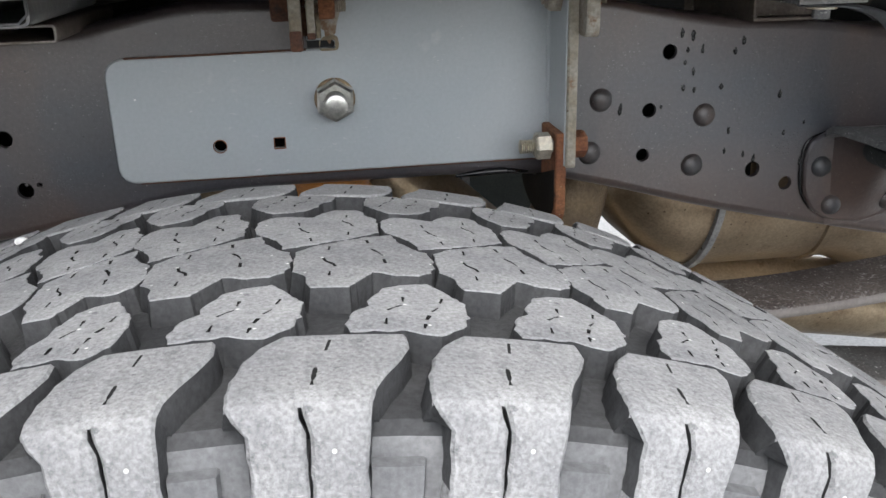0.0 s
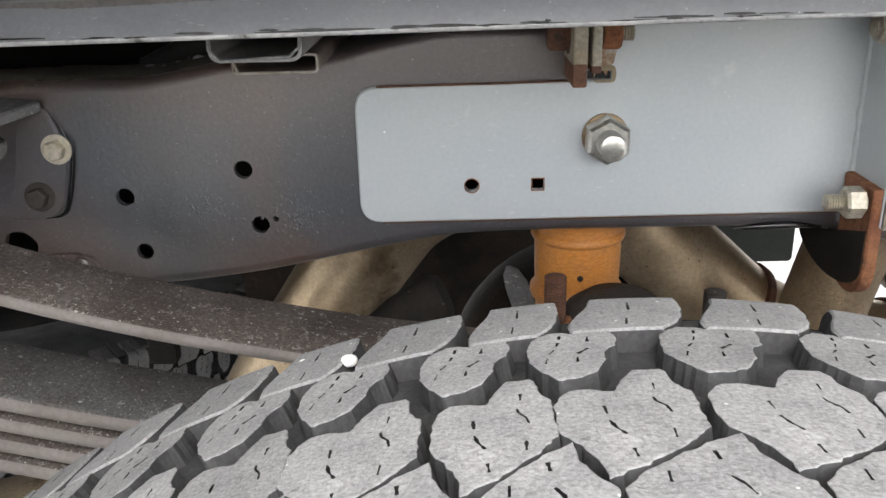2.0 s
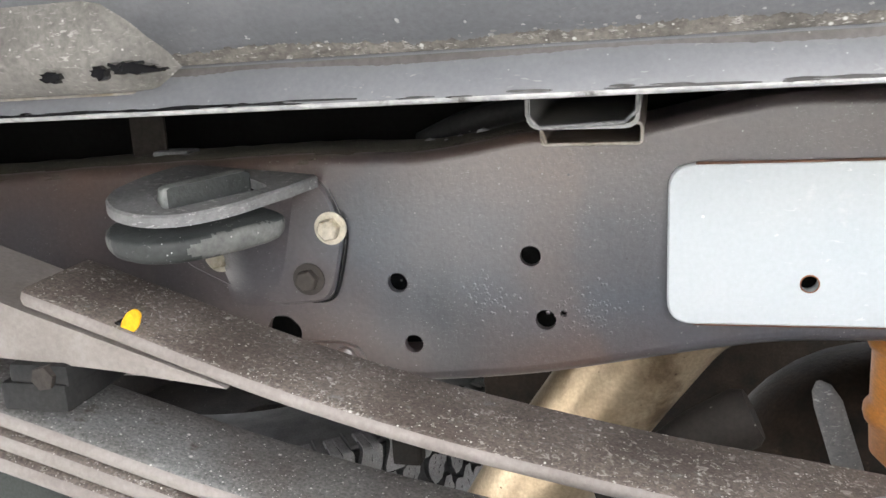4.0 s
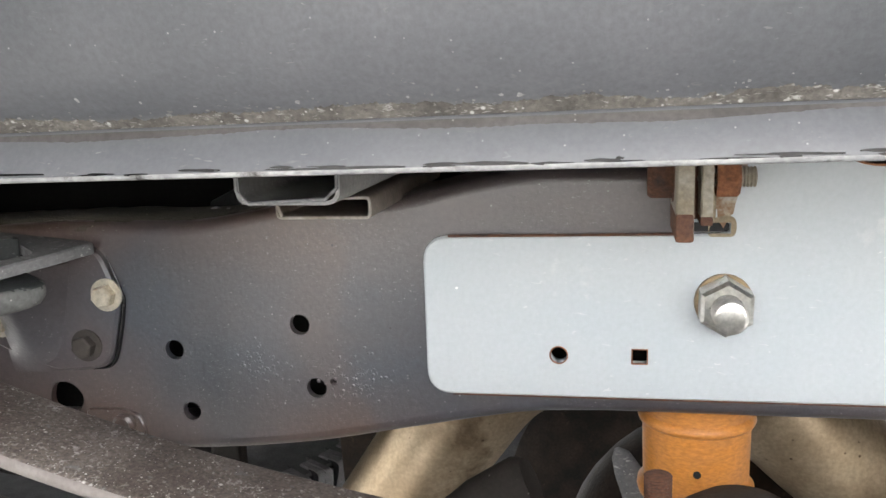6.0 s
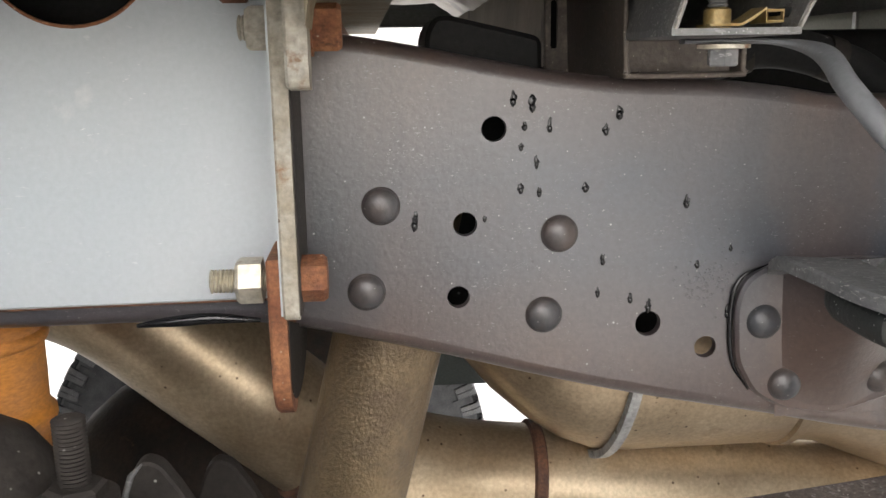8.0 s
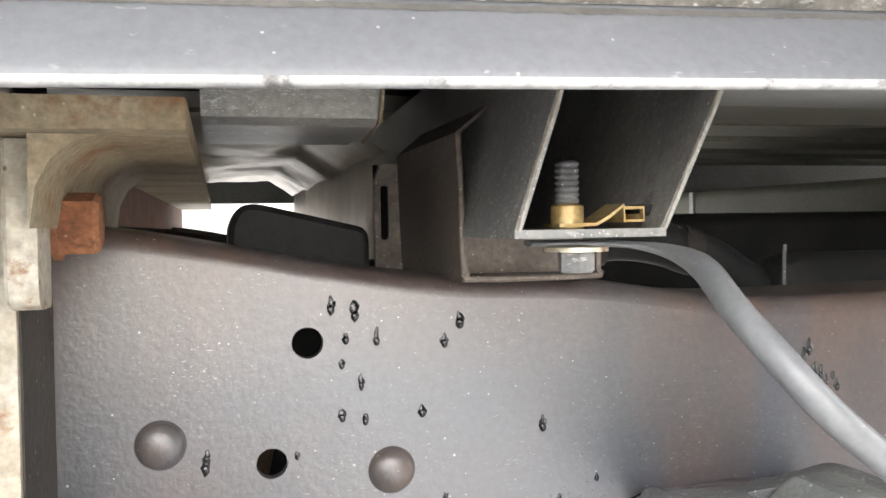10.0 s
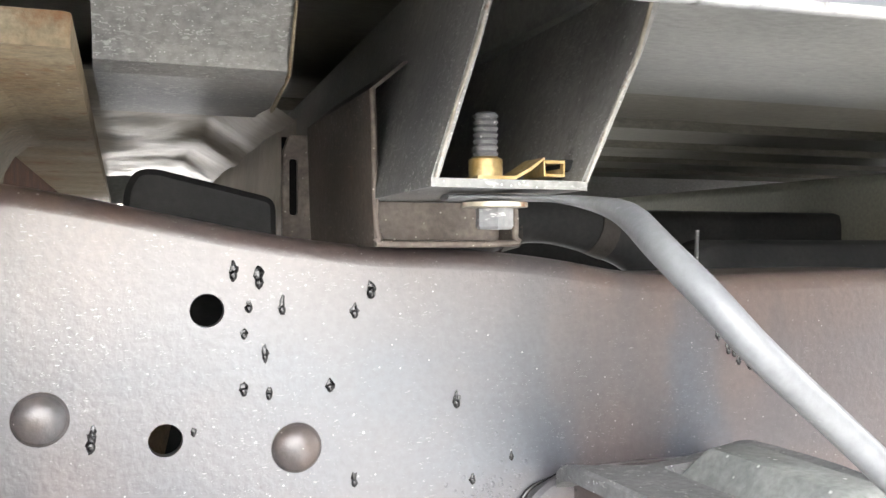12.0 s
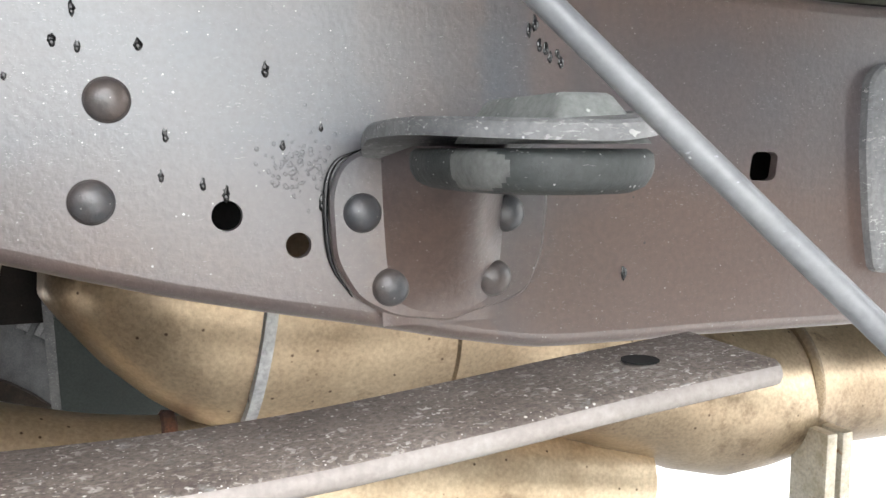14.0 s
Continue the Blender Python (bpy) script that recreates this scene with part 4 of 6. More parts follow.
def shelf_mesh(x, z, mirror, tongue, slot, tip, curl=0.012):
    """A flat tongue bent out of the plate: its root curls down, its middle dips, its tip rises."""
    o = rounded([(x + mirror * u, v) for u, v in tongue], 0.012, 6)
    dense = []
    for i, q in enumerate(o):
        r = o[(i + 1) % len(o)]
        m = max(1, int((Vector(r) - Vector(q)).length / 0.006))
        dense += [(q[0] + (r[0] - q[0]) * j / m, q[1] + (r[1] - q[1]) * j / m) for j in range(m)]
    sl = rounded([(x + mirror * u, v) for u, v in slot], 0.007)
    bm = prism(dense, z + 0.0030, z - 0.0045, "z", [sl], bevel=0.0014)
    for v in bm.verts:
        u = (v.co.x - x) * mirror
        v.co.z += 0.0030 * math.sin((WEB - v.co.y) / 0.165 * 3.0) + tip * max(0.0, u) / 0.05
        root = max(0.0, (v.co.y - 0.766) / 0.034)
        v.co.z -= curl * root * root
    return bm


def pad_mesh(x, z, mirror, outline, z0, z1, rubbed=()):
    """A rubber pad with a rounded rim and a belly that draws in below."""
    o = rounded([(x + mirror * u, v) for u, v in outline], 0.014, 6)
    o = [(q[0] + (r[0] - q[0]) * j / m, q[1] + (r[1] - q[1]) * j / m) for q, r in zip(o, o[1:] + o[:1]) for m in [max(1, int((Vector(r) - Vector(q)).length / 0.0016))] for j in range(m)]
    cx, cy = sum(q[0] for q in o) / len(o), sum(q[1] for q in o) / len(o)
    bm = bmesh.new()
    rows = []
    for f, g in ((0.0, 0.94), (0.06, 0.97), (0.12, 0.99), (0.23, 0.997), (0.35, 1.0), (0.48, 0.995), (0.6, 0.985), (0.73, 0.96), (0.85, 0.93), (0.93, 0.88), (1.0, 0.82)):
        rows.append([bm.verts.new((cx + (q[0] - cx) * g, cy + (q[1] - cy) * g, z + z0 + (z1 - z0) * f)) for q in o])
    for a, b in zip(rows, rows[1:]):
        for i in range(len(o)):
            j = (i + 1) % len(o)
            f = bm.faces.new((a[i], a[j], b[j], b[i]))
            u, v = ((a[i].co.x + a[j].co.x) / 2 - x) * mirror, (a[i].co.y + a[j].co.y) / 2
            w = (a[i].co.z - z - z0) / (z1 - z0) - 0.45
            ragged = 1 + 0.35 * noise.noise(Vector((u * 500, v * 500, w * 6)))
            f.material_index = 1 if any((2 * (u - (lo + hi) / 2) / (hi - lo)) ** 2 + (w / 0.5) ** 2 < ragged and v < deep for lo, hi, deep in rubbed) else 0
    bm.faces.new(rows[0])
    bm.faces.new(rows[-1][::-1])
    return bm


def knob_mesh(x, z, mirror, low, high, z0, z1):
    bm = bmesh.new()
    lo = rounded([(x + mirror * u, v) for u, v in low], 0.006)
    hi = rounded([(x + mirror * u, v) for u, v in high], 0.005)
    a = [bm.verts.new((q[0], q[1], z + z0)) for q in lo]
    b = [bm.verts.new((q[0], q[1], z + z1 - 0.0015)) for q in hi]
    mx, my = sum(q[0] for q in hi) / len(hi), sum(q[1] for q in hi) / len(hi)
    c = [bm.verts.new((mx + (q[0] - mx) * 0.88, my + (q[1] - my) * 0.93, z + z1)) for q in hi]
    for r0, r1 in ((a, b), (b, c)):
        for i in range(len(a)):
            j = (i + 1) % len(a)
            f = bm.faces.new((r0[i], r0[j], r1[j], r1[i]))
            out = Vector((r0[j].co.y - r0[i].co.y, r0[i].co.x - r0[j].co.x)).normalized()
            # faces turned towards +x take the second, darker material
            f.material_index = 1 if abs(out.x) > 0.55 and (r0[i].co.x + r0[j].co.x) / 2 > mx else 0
    bm.faces.new(a)
    bm.faces.new(c)
    return bm


STOP_LABEL = "grey-dusted steel spring stop with black rubber pad"
stop = thing("spring_stop", STOP_LABEL + ", riveted on", "bracket", "spring stops")
X, Z = 0.6110, 0.7885
plate_o = [(0.000, -0.004), (-0.046, -0.006), (-0.062, -0.014), (-0.068, -0.030), (-0.066, -0.064), (-0.054, -0.085), (-0.034, -0.096), (-0.002, -0.1005), (0.043, -0.087), (0.053, -0.064), (0.056, -0.030), (0.045, -0.006)]
part("mounting_plate", prism(rounded([(X + u, Z + v) for u, v in plate_o], 0.008), WEB - 0.0065, WEB, "y", bevel=0.002), "rail", stop, smooth=30)
part("plate_edge", sweep(smooth_line([(X - 0.0475, WEB - 0.0012, Z - 0.007), (X - 0.0635, WEB - 0.0012, Z - 0.0145), (X - 0.0690, WEB - 0.0012, Z - 0.032), (X - 0.0668, WEB - 0.0012, Z - 0.064), (X - 0.0555, WEB - 0.0012, Z - 0.084)], 6), [0.0003 + 0.0013 * math.sin(math.pi * k / 24) for k in range(25)], 8), "chip", stop, "black sealant along the plate edge", smooth=60)
part("rib", ribbed(X, Z, 1, 0.036, 0.034, 0.094, 0.052), "rail", stop, smooth=70)
part("shelf", shelf_mesh(X, Z, 1, [(-0.052, WEB - 0.003), (-0.056, 0.760), (-0.0555, 0.700), (-0.046, 0.662), (-0.028, 0.641), (0.0, 0.632), (0.020, 0.638), (0.034, 0.660), (0.042, 0.710), (0.044, WEB - 0.003)], [(-0.022, 0.668), (0.030, 0.668), (0.030, 0.752), (-0.022, 0.752)], 0.0045), "hook", stop, smooth=30)
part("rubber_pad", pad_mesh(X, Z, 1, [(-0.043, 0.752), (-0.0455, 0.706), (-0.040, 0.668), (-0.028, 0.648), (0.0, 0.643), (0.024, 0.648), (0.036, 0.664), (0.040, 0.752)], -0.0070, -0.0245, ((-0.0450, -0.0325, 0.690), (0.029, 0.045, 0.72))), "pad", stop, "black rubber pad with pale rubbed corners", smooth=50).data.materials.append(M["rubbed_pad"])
part("pad_knob", knob_mesh(X, Z, 1, [(-0.018, 0.650), (0.027, 0.650), (0.027, 0.755), (-0.018, 0.755)], [(-0.007, 0.664), (0.017, 0.664), (0.017, 0.742), (-0.007, 0.742)], -0.005, 0.0150), "knob", stop, "pale dusty rubber knob, darker towards +x, standing through the slot", smooth=40).data.materials.append(M["pad"])
for u, v in ((-0.0510, -0.0400), (-0.0360, -0.0790), (0.0225, -0.0770), (0.0300, -0.0420)):
    part("rivet", dome(X + u, WEB - 0.0060, Z + v, 0.0100, 0.0070), "rivet", stop, smooth=60)

stop = thing("spring_stop", STOP_LABEL + ", bolted on", "bracket", "spring stops")
X, Z = -0.3720, 0.8640
# black sheet under the shelf: the slot's shade as colour
part("slot_core", tilted(prism([(X + 0.030, 0.756), (X + 0.009, 0.771), (X - 0.035, 0.722), (X - 0.015, 0.701)], Z - 0.0042, Z - 0.0020, "z"), X, 0.09, 0.15), "void_black", stop, "black sheet for the shade inside the slot")
plate_o = [(-0.326, 0.870), (-0.318, 0.862), (-0.309, 0.838), (-0.308, 0.825), (-0.316, 0.792), (-0.323, 0.7815), (-0.336, 0.779), (-0.360, 0.777), (-0.385, 0.784), (-0.430, 0.806), (-0.443, 0.822), (-0.441, 0.845), (-0.420, 0.862)]
part("mounting_plate", prism(rounded(plate_o[::-1], 0.006), WEB - 0.0065, WEB, "y", bevel=0.002), "rail", stop, smooth=30)
part("plate_edge", sweep(smooth_line([(-0.3165, WEB - 0.0012, 0.862), (-0.3080, WEB - 0.0012, 0.838), (-0.3070, WEB - 0.0012, 0.825), (-0.3150, WEB - 0.0012, 0.792), (-0.3220, WEB - 0.0012, 0.7810), (-0.336, WEB - 0.0012, 0.7780)], 6), [0.0003 + 0.0015 * math.sin(math.pi * k / 30) for k in range(31)], 8), "chip", stop, "black sealant along the plate edge", smooth=60)
part("rib", ribbed(-0.3840, Z, -1, 0.037, 0.020, 0.082, 0.044), "rail", stop, smooth=70)
part("shelf", tilted(shelf_mesh(X, Z, -1, [(-0.053, 0.7975), (-0.045, 0.765), (-0.022, 0.718), (-0.002, 0.697), (0.020, 0.688), (0.045, 0.693), (0.061, 0.708), (0.066, 0.726), (0.062, 0.755), (0.050, 0.7975)], [(-0.031, 0.757), (-0.008, 0.772), (0.036, 0.722), (0.014, 0.700)], 0.0, 0.002), X, 0.09, 0.15), "hook", stop, smooth=30)
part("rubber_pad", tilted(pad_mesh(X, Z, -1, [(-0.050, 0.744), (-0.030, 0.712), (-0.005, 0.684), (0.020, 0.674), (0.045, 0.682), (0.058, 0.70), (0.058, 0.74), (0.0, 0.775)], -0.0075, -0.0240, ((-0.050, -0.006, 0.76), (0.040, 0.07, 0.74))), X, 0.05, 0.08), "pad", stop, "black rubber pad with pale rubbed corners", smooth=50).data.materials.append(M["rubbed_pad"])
part("pad_knob", tilted(knob_mesh(X, Z, -1, [(-0.015, 0.7655), (-0.006, 0.7715), (0.036, 0.7240), (0.027, 0.7155)], [(-0.014, 0.7665), (-0.007, 0.7705), (0.033, 0.7250), (0.027, 0.7185)], -0.006, 0.0115), X, 0.09, 0.15), "knob", stop, "pale dusty rubber knob, darker towards +x, standing through the slot", smooth=40).data.materials.append(M["pad"])
for bx, bz, m_ in ((-0.3156, 0.8352, "old_zinc"), (-0.3353, 0.7977, "cast"), (-0.4030, 0.8140, "old_zinc")):
    part("bolt_head", hexagon((bx, WEB - 0.007, bz), "y", 0.0140, 0, -0.0085, 0.2, 0.001), m_, stop, smooth=20)
    part("bolt_washer", lathe([(0.0118, 0), (0.0118, -0.0018), (0.006, -0.0018)], (bx, WEB - 0.0062, bz), "y", 24), m_, stop, smooth=30)

# ---- exhaust ----
exhaust = thing("exhaust_pipe", "heat-tinted golden brown exhaust pipe arched over the axle", "exhaust pipe")
line = smooth_line([(-0.62, 1.03, 0.30), (-0.32, 1.02, 0.385), (-0.20, 1.01, 0.535), (-0.115, 1.0, 0.660), (-0.055, 1.0, 0.728), (0.035, 1.0, 0.757), (0.125, 1.005, 0.731), (0.22, 1.015, 0.648), (0.307, 1.03, 0.571), (0.385, 1.045, 0.538), (0.47, 1.05, 0.523), (0.66, 1.05, 0.505), (0.885, 1.05, 0.470)], 8)
part("pipe", sweep(line, 0.0525, 32), "exhaust", exhaust, smooth=60)
for k in (10, 62, 80):
    c, d = line[k], (line[k + 1] - line[k]).normalized()
    part("clamp", sweep([c - d * 0.006, c - d * 0.004, c + d * 0.004, c + d * 0.006], [0.0535, 0.0565, 0.0565, 0.0535], 32), "dark_rust", exhaust, "rusty pipe clamp", smooth=40)
muffler = thing("muffler", "tan heat-stained steel muffler with strap and seam", "muffler")
prof = [(0.001, 0.388), (0.030, 0.391), (0.058, 0.400), (0.080, 0.418), (0.094, 0.442), (0.1010, 0.477), (0.1015, 0.52), (0.1015, 0.676), (0.1045, 0.678), (0.1045, 0.686), (0.100, 0.688), (0.094, 0.72), (0.090, 0.80), (0.087, 0.84), (0.0815, 0.88), (0.080, 0.92), (0.080, 0.975), (0.0775, 1.02), (0.072, 1.055), (0.0675, 1.078), (0.0665, 1.10), (0.0665, 1.9)]
bm = lathe(prof, (0, 1.05, 0.662), "x", 56)
for v in bm.verts:
    if v.co.x > 0.7:
        v.co.z -= 0.116 * min(1.0, (v.co.x - 0.7) / 0.25)
    elif v.co.x < 0.52:
        v.co.z += 0.016 * ((0.52 - v.co.x) / 0.13) ** 1.5
    if v.co.x < 0.60:
        v.co.x += 0.30 * (0.60 - v.co.x) * max(0.0, (0.68 - v.co.z) / 0.1)
part("body", bm, "muffler", muffler, smooth=40)
bm = lathe([(0.1012, 0.539), (0.1075, 0.540), (0.1075, 0.548), (0.1012, 0.549)], (0, 1.05, 0.662), "x", 56, close=True)
for v in bm.verts:
    v.co.x += 0.16 * (v.co.z - 0.700)
part("strap", bm, "bare", muffler, "pale steel strap", smooth=40)
part("clamp_ring", lathe([(0.0665, 1.040), (0.0735, 1.041), (0.075, 1.047), (0.0735, 1.053), (0.0665, 1.054)], (0, 1.05, 0.552), "x", 40, close=True), "shock", muffler, "brown clamp ring", smooth=40)
part("clamp_plate", box(1.036, 1.048, 0.955, 1.00, 0.440, 0.525, 0.002), "old_zinc", muffler, "zinc clamp plate", smooth=30)
part("clamp_plate", box(1.054, 1.066, 0.955, 1.00, 0.445, 0.525, 0.002), "old_zinc", muffler, smooth=30)

# ---- shock absorber ----
shock = thing("shock_absorber", "dusty brown shock absorber tube leaning by the frame rail", "shock absorber")
part("tube", sweep([(0.372, 0.895, 0.84), (0.345, 0.895, 0.72), (0.290, 0.895, 0.50), (0.262, 0.895, 0.39)], 0.0375, 36), "shock", shock, smooth=60)
part("eye", sweep([(0.255, 0.86, 0.365), (0.255, 0.93, 0.365)], 0.028, 24), "dark", shock, smooth=60)

# ---- axle ----
axle = thing("rear_axle", "dark grimy rear axle housing", "axle")
part("axle_tube", sweep([(0.112, 0.46, 0.480), (0.125, 2.05, 0.110)], 0.055, 32), "dark", axle, smooth=60)
part("axle_pad", box(0.05, 0.175, 0.66, 0.84, 0.50, 0.602, 0.01), "dark", axle, smooth=40)
bm = bmesh.new()
bmesh.ops.create_uvsphere(bm, u_segments=32, v_segments=20, radius=1, matrix=Matrix.Translation((0.170, 1.25, 0.385)) @ Matrix.Diagonal((0.20, 0.15, 0.205, 1)))
part("differential", bm, "grime", axle, smooth=60)
part("backing_plate", lathe([(0.03, 1.905), (0.25, 1.905), (0.305, 1.93), (0.305, 1.945), (0.03, 1.945)], (0.125, 0, 0.130), "y", 48), "grime", axle, "brown grimy brake backing plate", smooth=40)
part("bracket_tube", sweep([(-0.125, 0.86, 0.600), (-0.060, 0.85, 0.662), (-0.030, 0.85, 0.681), (-0.024, 0.85, 0.684)], [0.023, 0.023, 0.023, 0.019], 24), "dark", axle, "dark blunt tube end", smooth=50)
part("brake_drum", lathe([(0.03, 0.40), (0.16, 0.40), (0.165, 0.47), (0.03, 0.47)], (0.075, 0, 0.480), "y", 40), "dark", axle, smooth=40)

# ---- bed side panel: hem, flange and the sloping wall above it ----
side = thing("bed_side_panel", "grey undercoated lower bed side panel with a chipped hem", "body panel")


def hem_y(x):
    return 0.612 - 0.030 * x


def hem_z(x):
    return 0.9395 + 0.016 * x


def swept_profile(prof, x0=-1.5, x1=1.8, n=60):
    bm = bmesh.new()
    rows = []
    for i in range(n + 1):
        x = x0 + (x1 - x0) * i / n
        rows.append([bm.verts.new((x, hem_y(x) + d, hem_z(x) + h)) for d, h in prof])
    for a, b in zip(rows, rows[1:]):
        for k in range(len(prof) - 1):
            bm.faces.new((a[k], a[k + 1], b[k + 1], b[k]))
    return bm


part("wall", swept_profile([(0.0150, 0.0220), (0.0140, 0.0240), (0.0090, 0.0290), (0.0, 0.0375), (-0.012, 0.053), (-0.020, 0.075), (-0.024, 0.110), (-0.030, 0.45), (0.0, 0.452), (0.03, 0.452)]), "body", side, "speckled grey wall", smooth=60)
part("flange", swept_profile([(0.0, 0.0012), (0.0, 0.0030), (0.0135, 0.0205), (0.0150, 0.0220), (0.0180, 0.0220), (0.0165, 0.0170), (0.0030, 0.0015)]), "body_edge", side, "paler flange above the hem", smooth=60)
part("hem", swept_profile([(-0.0006, 0.0012), (-0.0006, -0.0004), (0.0006, -0.0012), (0.0034, -0.0010), (0.0036, 0.0018), (-0.0006, 0.0012)]), "bare", side, "bare worn metal hem", smooth=60)
bm = bmesh.new()
rng = random.Random(21)
for k in range(300):
    x = rng.uniform(-0.55, 0.62)
    h = 0.0250 + abs(rng.gauss(0, 0.0045)) if rng.random() < 0.90 else rng.uniform(0.03, 0.16)
    d = float(np.interp(h, [0.024, 0.029, 0.0375, 0.053, 0.075, 0.11, 0.26], [0.014, 0.009, 0.0, -0.012, -0.020, -0.024, -0.0265])) - 0.0003
    d2 = float(np.interp(h + 0.001, [0.024, 0.029, 0.0375, 0.053, 0.075, 0.11, 0.26], [0.014, 0.009, 0.0, -0.012, -0.020, -0.024, -0.0265])) - 0.0003
    slope = (d2 - d) / 0.001
    w = rng.uniform(0.0003, 0.0008) + 0.0013 * rng.random() ** 5
    t = w * rng.uniform(0.35, 0.8)
    bm.faces.new([bm.verts.new((x + w * math.cos(q) * rng.uniform(0.5, 1.2), hem_y(x) + d + slope * t * math.sin(q), hem_z(x) + h + t * math.sin(q) * rng.uniform(0.7, 1.2))) for q in [2 * math.pi * j / 7 for j in range(7)]])
part("dried_splash", bm, "splash", side, "pale dried mud splashes")["kind"] = "stuff"
bm = bmesh.new()
low_row, top_row = [], []
for k in range(1301):
    x = -0.62 + 1.30 * k / 1300
    big, small = noise.noise(Vector((x * 22, 0.4, 0))), noise.noise(Vector((x * 170, 2.0, 0)))
    h = 0.0262 + 0.0034 * max(-0.4, big + 0.35) + 0.0022 * small + 0.0012 * noise.noise(Vector((x * 700, 5.0, 0))) + 0.003 * max(0.0, -x - 0.1)
    d = float(np.interp(h, [0.022, 0.024, 0.029, 0.0375, 0.053], [0.0150, 0.014, 0.009, 0.0, -0.012]))
    low_row.append(bm.verts.new((x, hem_y(x) + 0.0146, hem_z(x) + 0.0220)))
    top_row.append(bm.verts.new((x, hem_y(x) + d - 0.0004, hem_z(x) + h)))
for k in range(1300):
    bm.faces.new((low_row[k], low_row[k + 1], top_row[k + 1], top_row[k]))
part("joint_mud", bm, "joint_mud", side, "brown and white mud dried along the joint")
# ragged darker strip below the joint: brown dirt and painted shade in one
bm = bmesh.new()
low_row, top_row = [], []
for k in range(801):
    x = -0.62 + 1.30 * k / 800
    h = 0.0190 - 0.0030 * max(0.0, noise.noise(Vector((x * 16, 7.4, 0))) + 0.3 - 1.6 * x) - 0.0012 * abs(noise.noise(Vector((x * 210, 3.0, 0))))
    top_row.append(bm.verts.new((x, hem_y(x) + 0.0131, hem_z(x) + 0.0206)))
    low_row.append(bm.verts.new((x, hem_y(x) + (h - 0.0030) * 0.7714 - 0.0003, hem_z(x) + h)))
for k in range(800):
    bm.faces.new((low_row[k], low_row[k + 1], top_row[k + 1], top_row[k]))
part("joint_dirt", bm, "flange_dirt_shade", side, "brown dirt and shade under the joint")
bm = bmesh.new()
rng = random.Random(41)
for k in range(75):
    x, long_, h = rng.uniform(-0.62, 0.18), rng.uniform(0.002, 0.016) * (1.6 if rng.random() < 0.3 else 0.7), rng.uniform(0.0012, 0.0030)
    tall = rng.uniform(0.0003, 0.0009)
    bm.faces.new([bm.verts.new((x + long_ * math.cos(q), hem_y(x) - 0.0005 + max(0.0, (h - 0.003) * 0.77), hem_z(x) + h + tall * math.sin(q) * rng.uniform(0.4, 1.3))) for q in [2 * math.pi * j / 11 for j in range(11)]])
part("peeled_line", bm, "chip", side, "black peeled paint above the hem")["kind"] = "stuff"
# dented, chipped corner further forward
def bulged(x):
    f = max(0.0, min(1.0, (-0.305 - x) / 0.05))
    return f * f * (3 - 2 * f)


bm = bmesh.new()
rows = []
for i in range(41):
    x = -0.70 + 0.40 * i / 40
    f = bulged(x)
    rows.append([bm.verts.new((x, hem_y(x) + 0.034 - (d + 0.027) * f, hem_z(x) + 0.0105 + h)) for d, h in ((0.0, 0.0), (0.012, 0.002), (0.022, 0.010), (0.026, 0.022), (0.020, 0.045), (0.0, 0.075))])
for a, b in zip(rows, rows[1:]):
    for k in range(5):
        bm.faces.new((a[k], a[k + 1], b[k + 1], b[k]))
part("bulge", bm, "mud_panel", side, "bulged mud-dusted corner with chipped paint", smooth=60)
rim_line = [(x, hem_y(x) + 0.0334 - 0.028 * bulged(x), hem_z(x) + 0.0103) for x in [-0.70 + 0.01 * i for i in range(39)]]
part("rubbed_rim", sweep(rim_line, 0.0009, 6), "worn_edge", side, "tan rubbed lower edge", smooth=60)
rng = random.Random(11)
for x, z, sx, sz in ((-0.337, 0.9575, 0.0115, 0.0030), (-0.380, 0.9545, 0.0055, 0.0030), (-0.352, 0.9560, 0.0045, 0.0034), (-0.325, 0.9565, 0.0060, 0.0014)):
    o = [(x + sx * math.cos(2 * math.pi * k / 22) * rng.uniform(0.6, 1.2), z + sz * math.sin(2 * math.pi * k / 22) * rng.uniform(0.55, 1.25)) for k in range(22)]
    part("paint_chip", prism(o, hem_y(x) - 0.0188, hem_y(x) - 0.010, "y"), "chip", side, "black chip in the paint")

# unseen outer bed side with its wheel arch, and roof, added to shape the light
housing = thing("wheel_arch", "unseen outer bed side, its wide arch sized to let in light", "body panel")
part("liner_roof", box(-1.5, 1.8, 0.10, 0.56, 1.480, 1.495), "body", housing)
arch = [(0.185 + 0.735 * math.cos(a), 0.36 + 1.02 * math.sin(a)) for a in [math.pi * k / 32 for k in range(33)]]
part("outer_skin", prism([(1.9, 0.36), (1.9, 1.60), (-1.6, 1.60), (-1.6, 0.36)] + arch[::-1], 0.080, 0.100, "y"), "dark", housing, "unseen dark sheet that limits the light through the arch")

# ---- bed floor and its structure ----
floor = thing("bed_floor", "dusty ribbed steel bed floor seen from below", "truck bed floor")
bm = bmesh.new()
rows = []
y = 1.085
prof = []
while y < 2.25:
    for dy, dz in ((0.0, 0.0), (0.090, 0.0), (0.100, 0.016), (0.150, 0.016), (0.160, 0.0)):
        prof.append((y + dy, 1.0150 + dz))
    y += 0.170
a = [bm.verts.new((-1.8, p[0], p[1])) for p in prof]
b = [bm.verts.new((2.2, p[0], p[1])) for p in prof]
for k in range(len(prof) - 1):
    bm.faces.new((a[k], a[k + 1], b[k + 1], b[k]))
part("ribbed_sheet", bm, "floor", floor)
part("deck", box(-1.8, 2.2, 0.625, 2.30, 1.035, 1.19), "floor", floor)

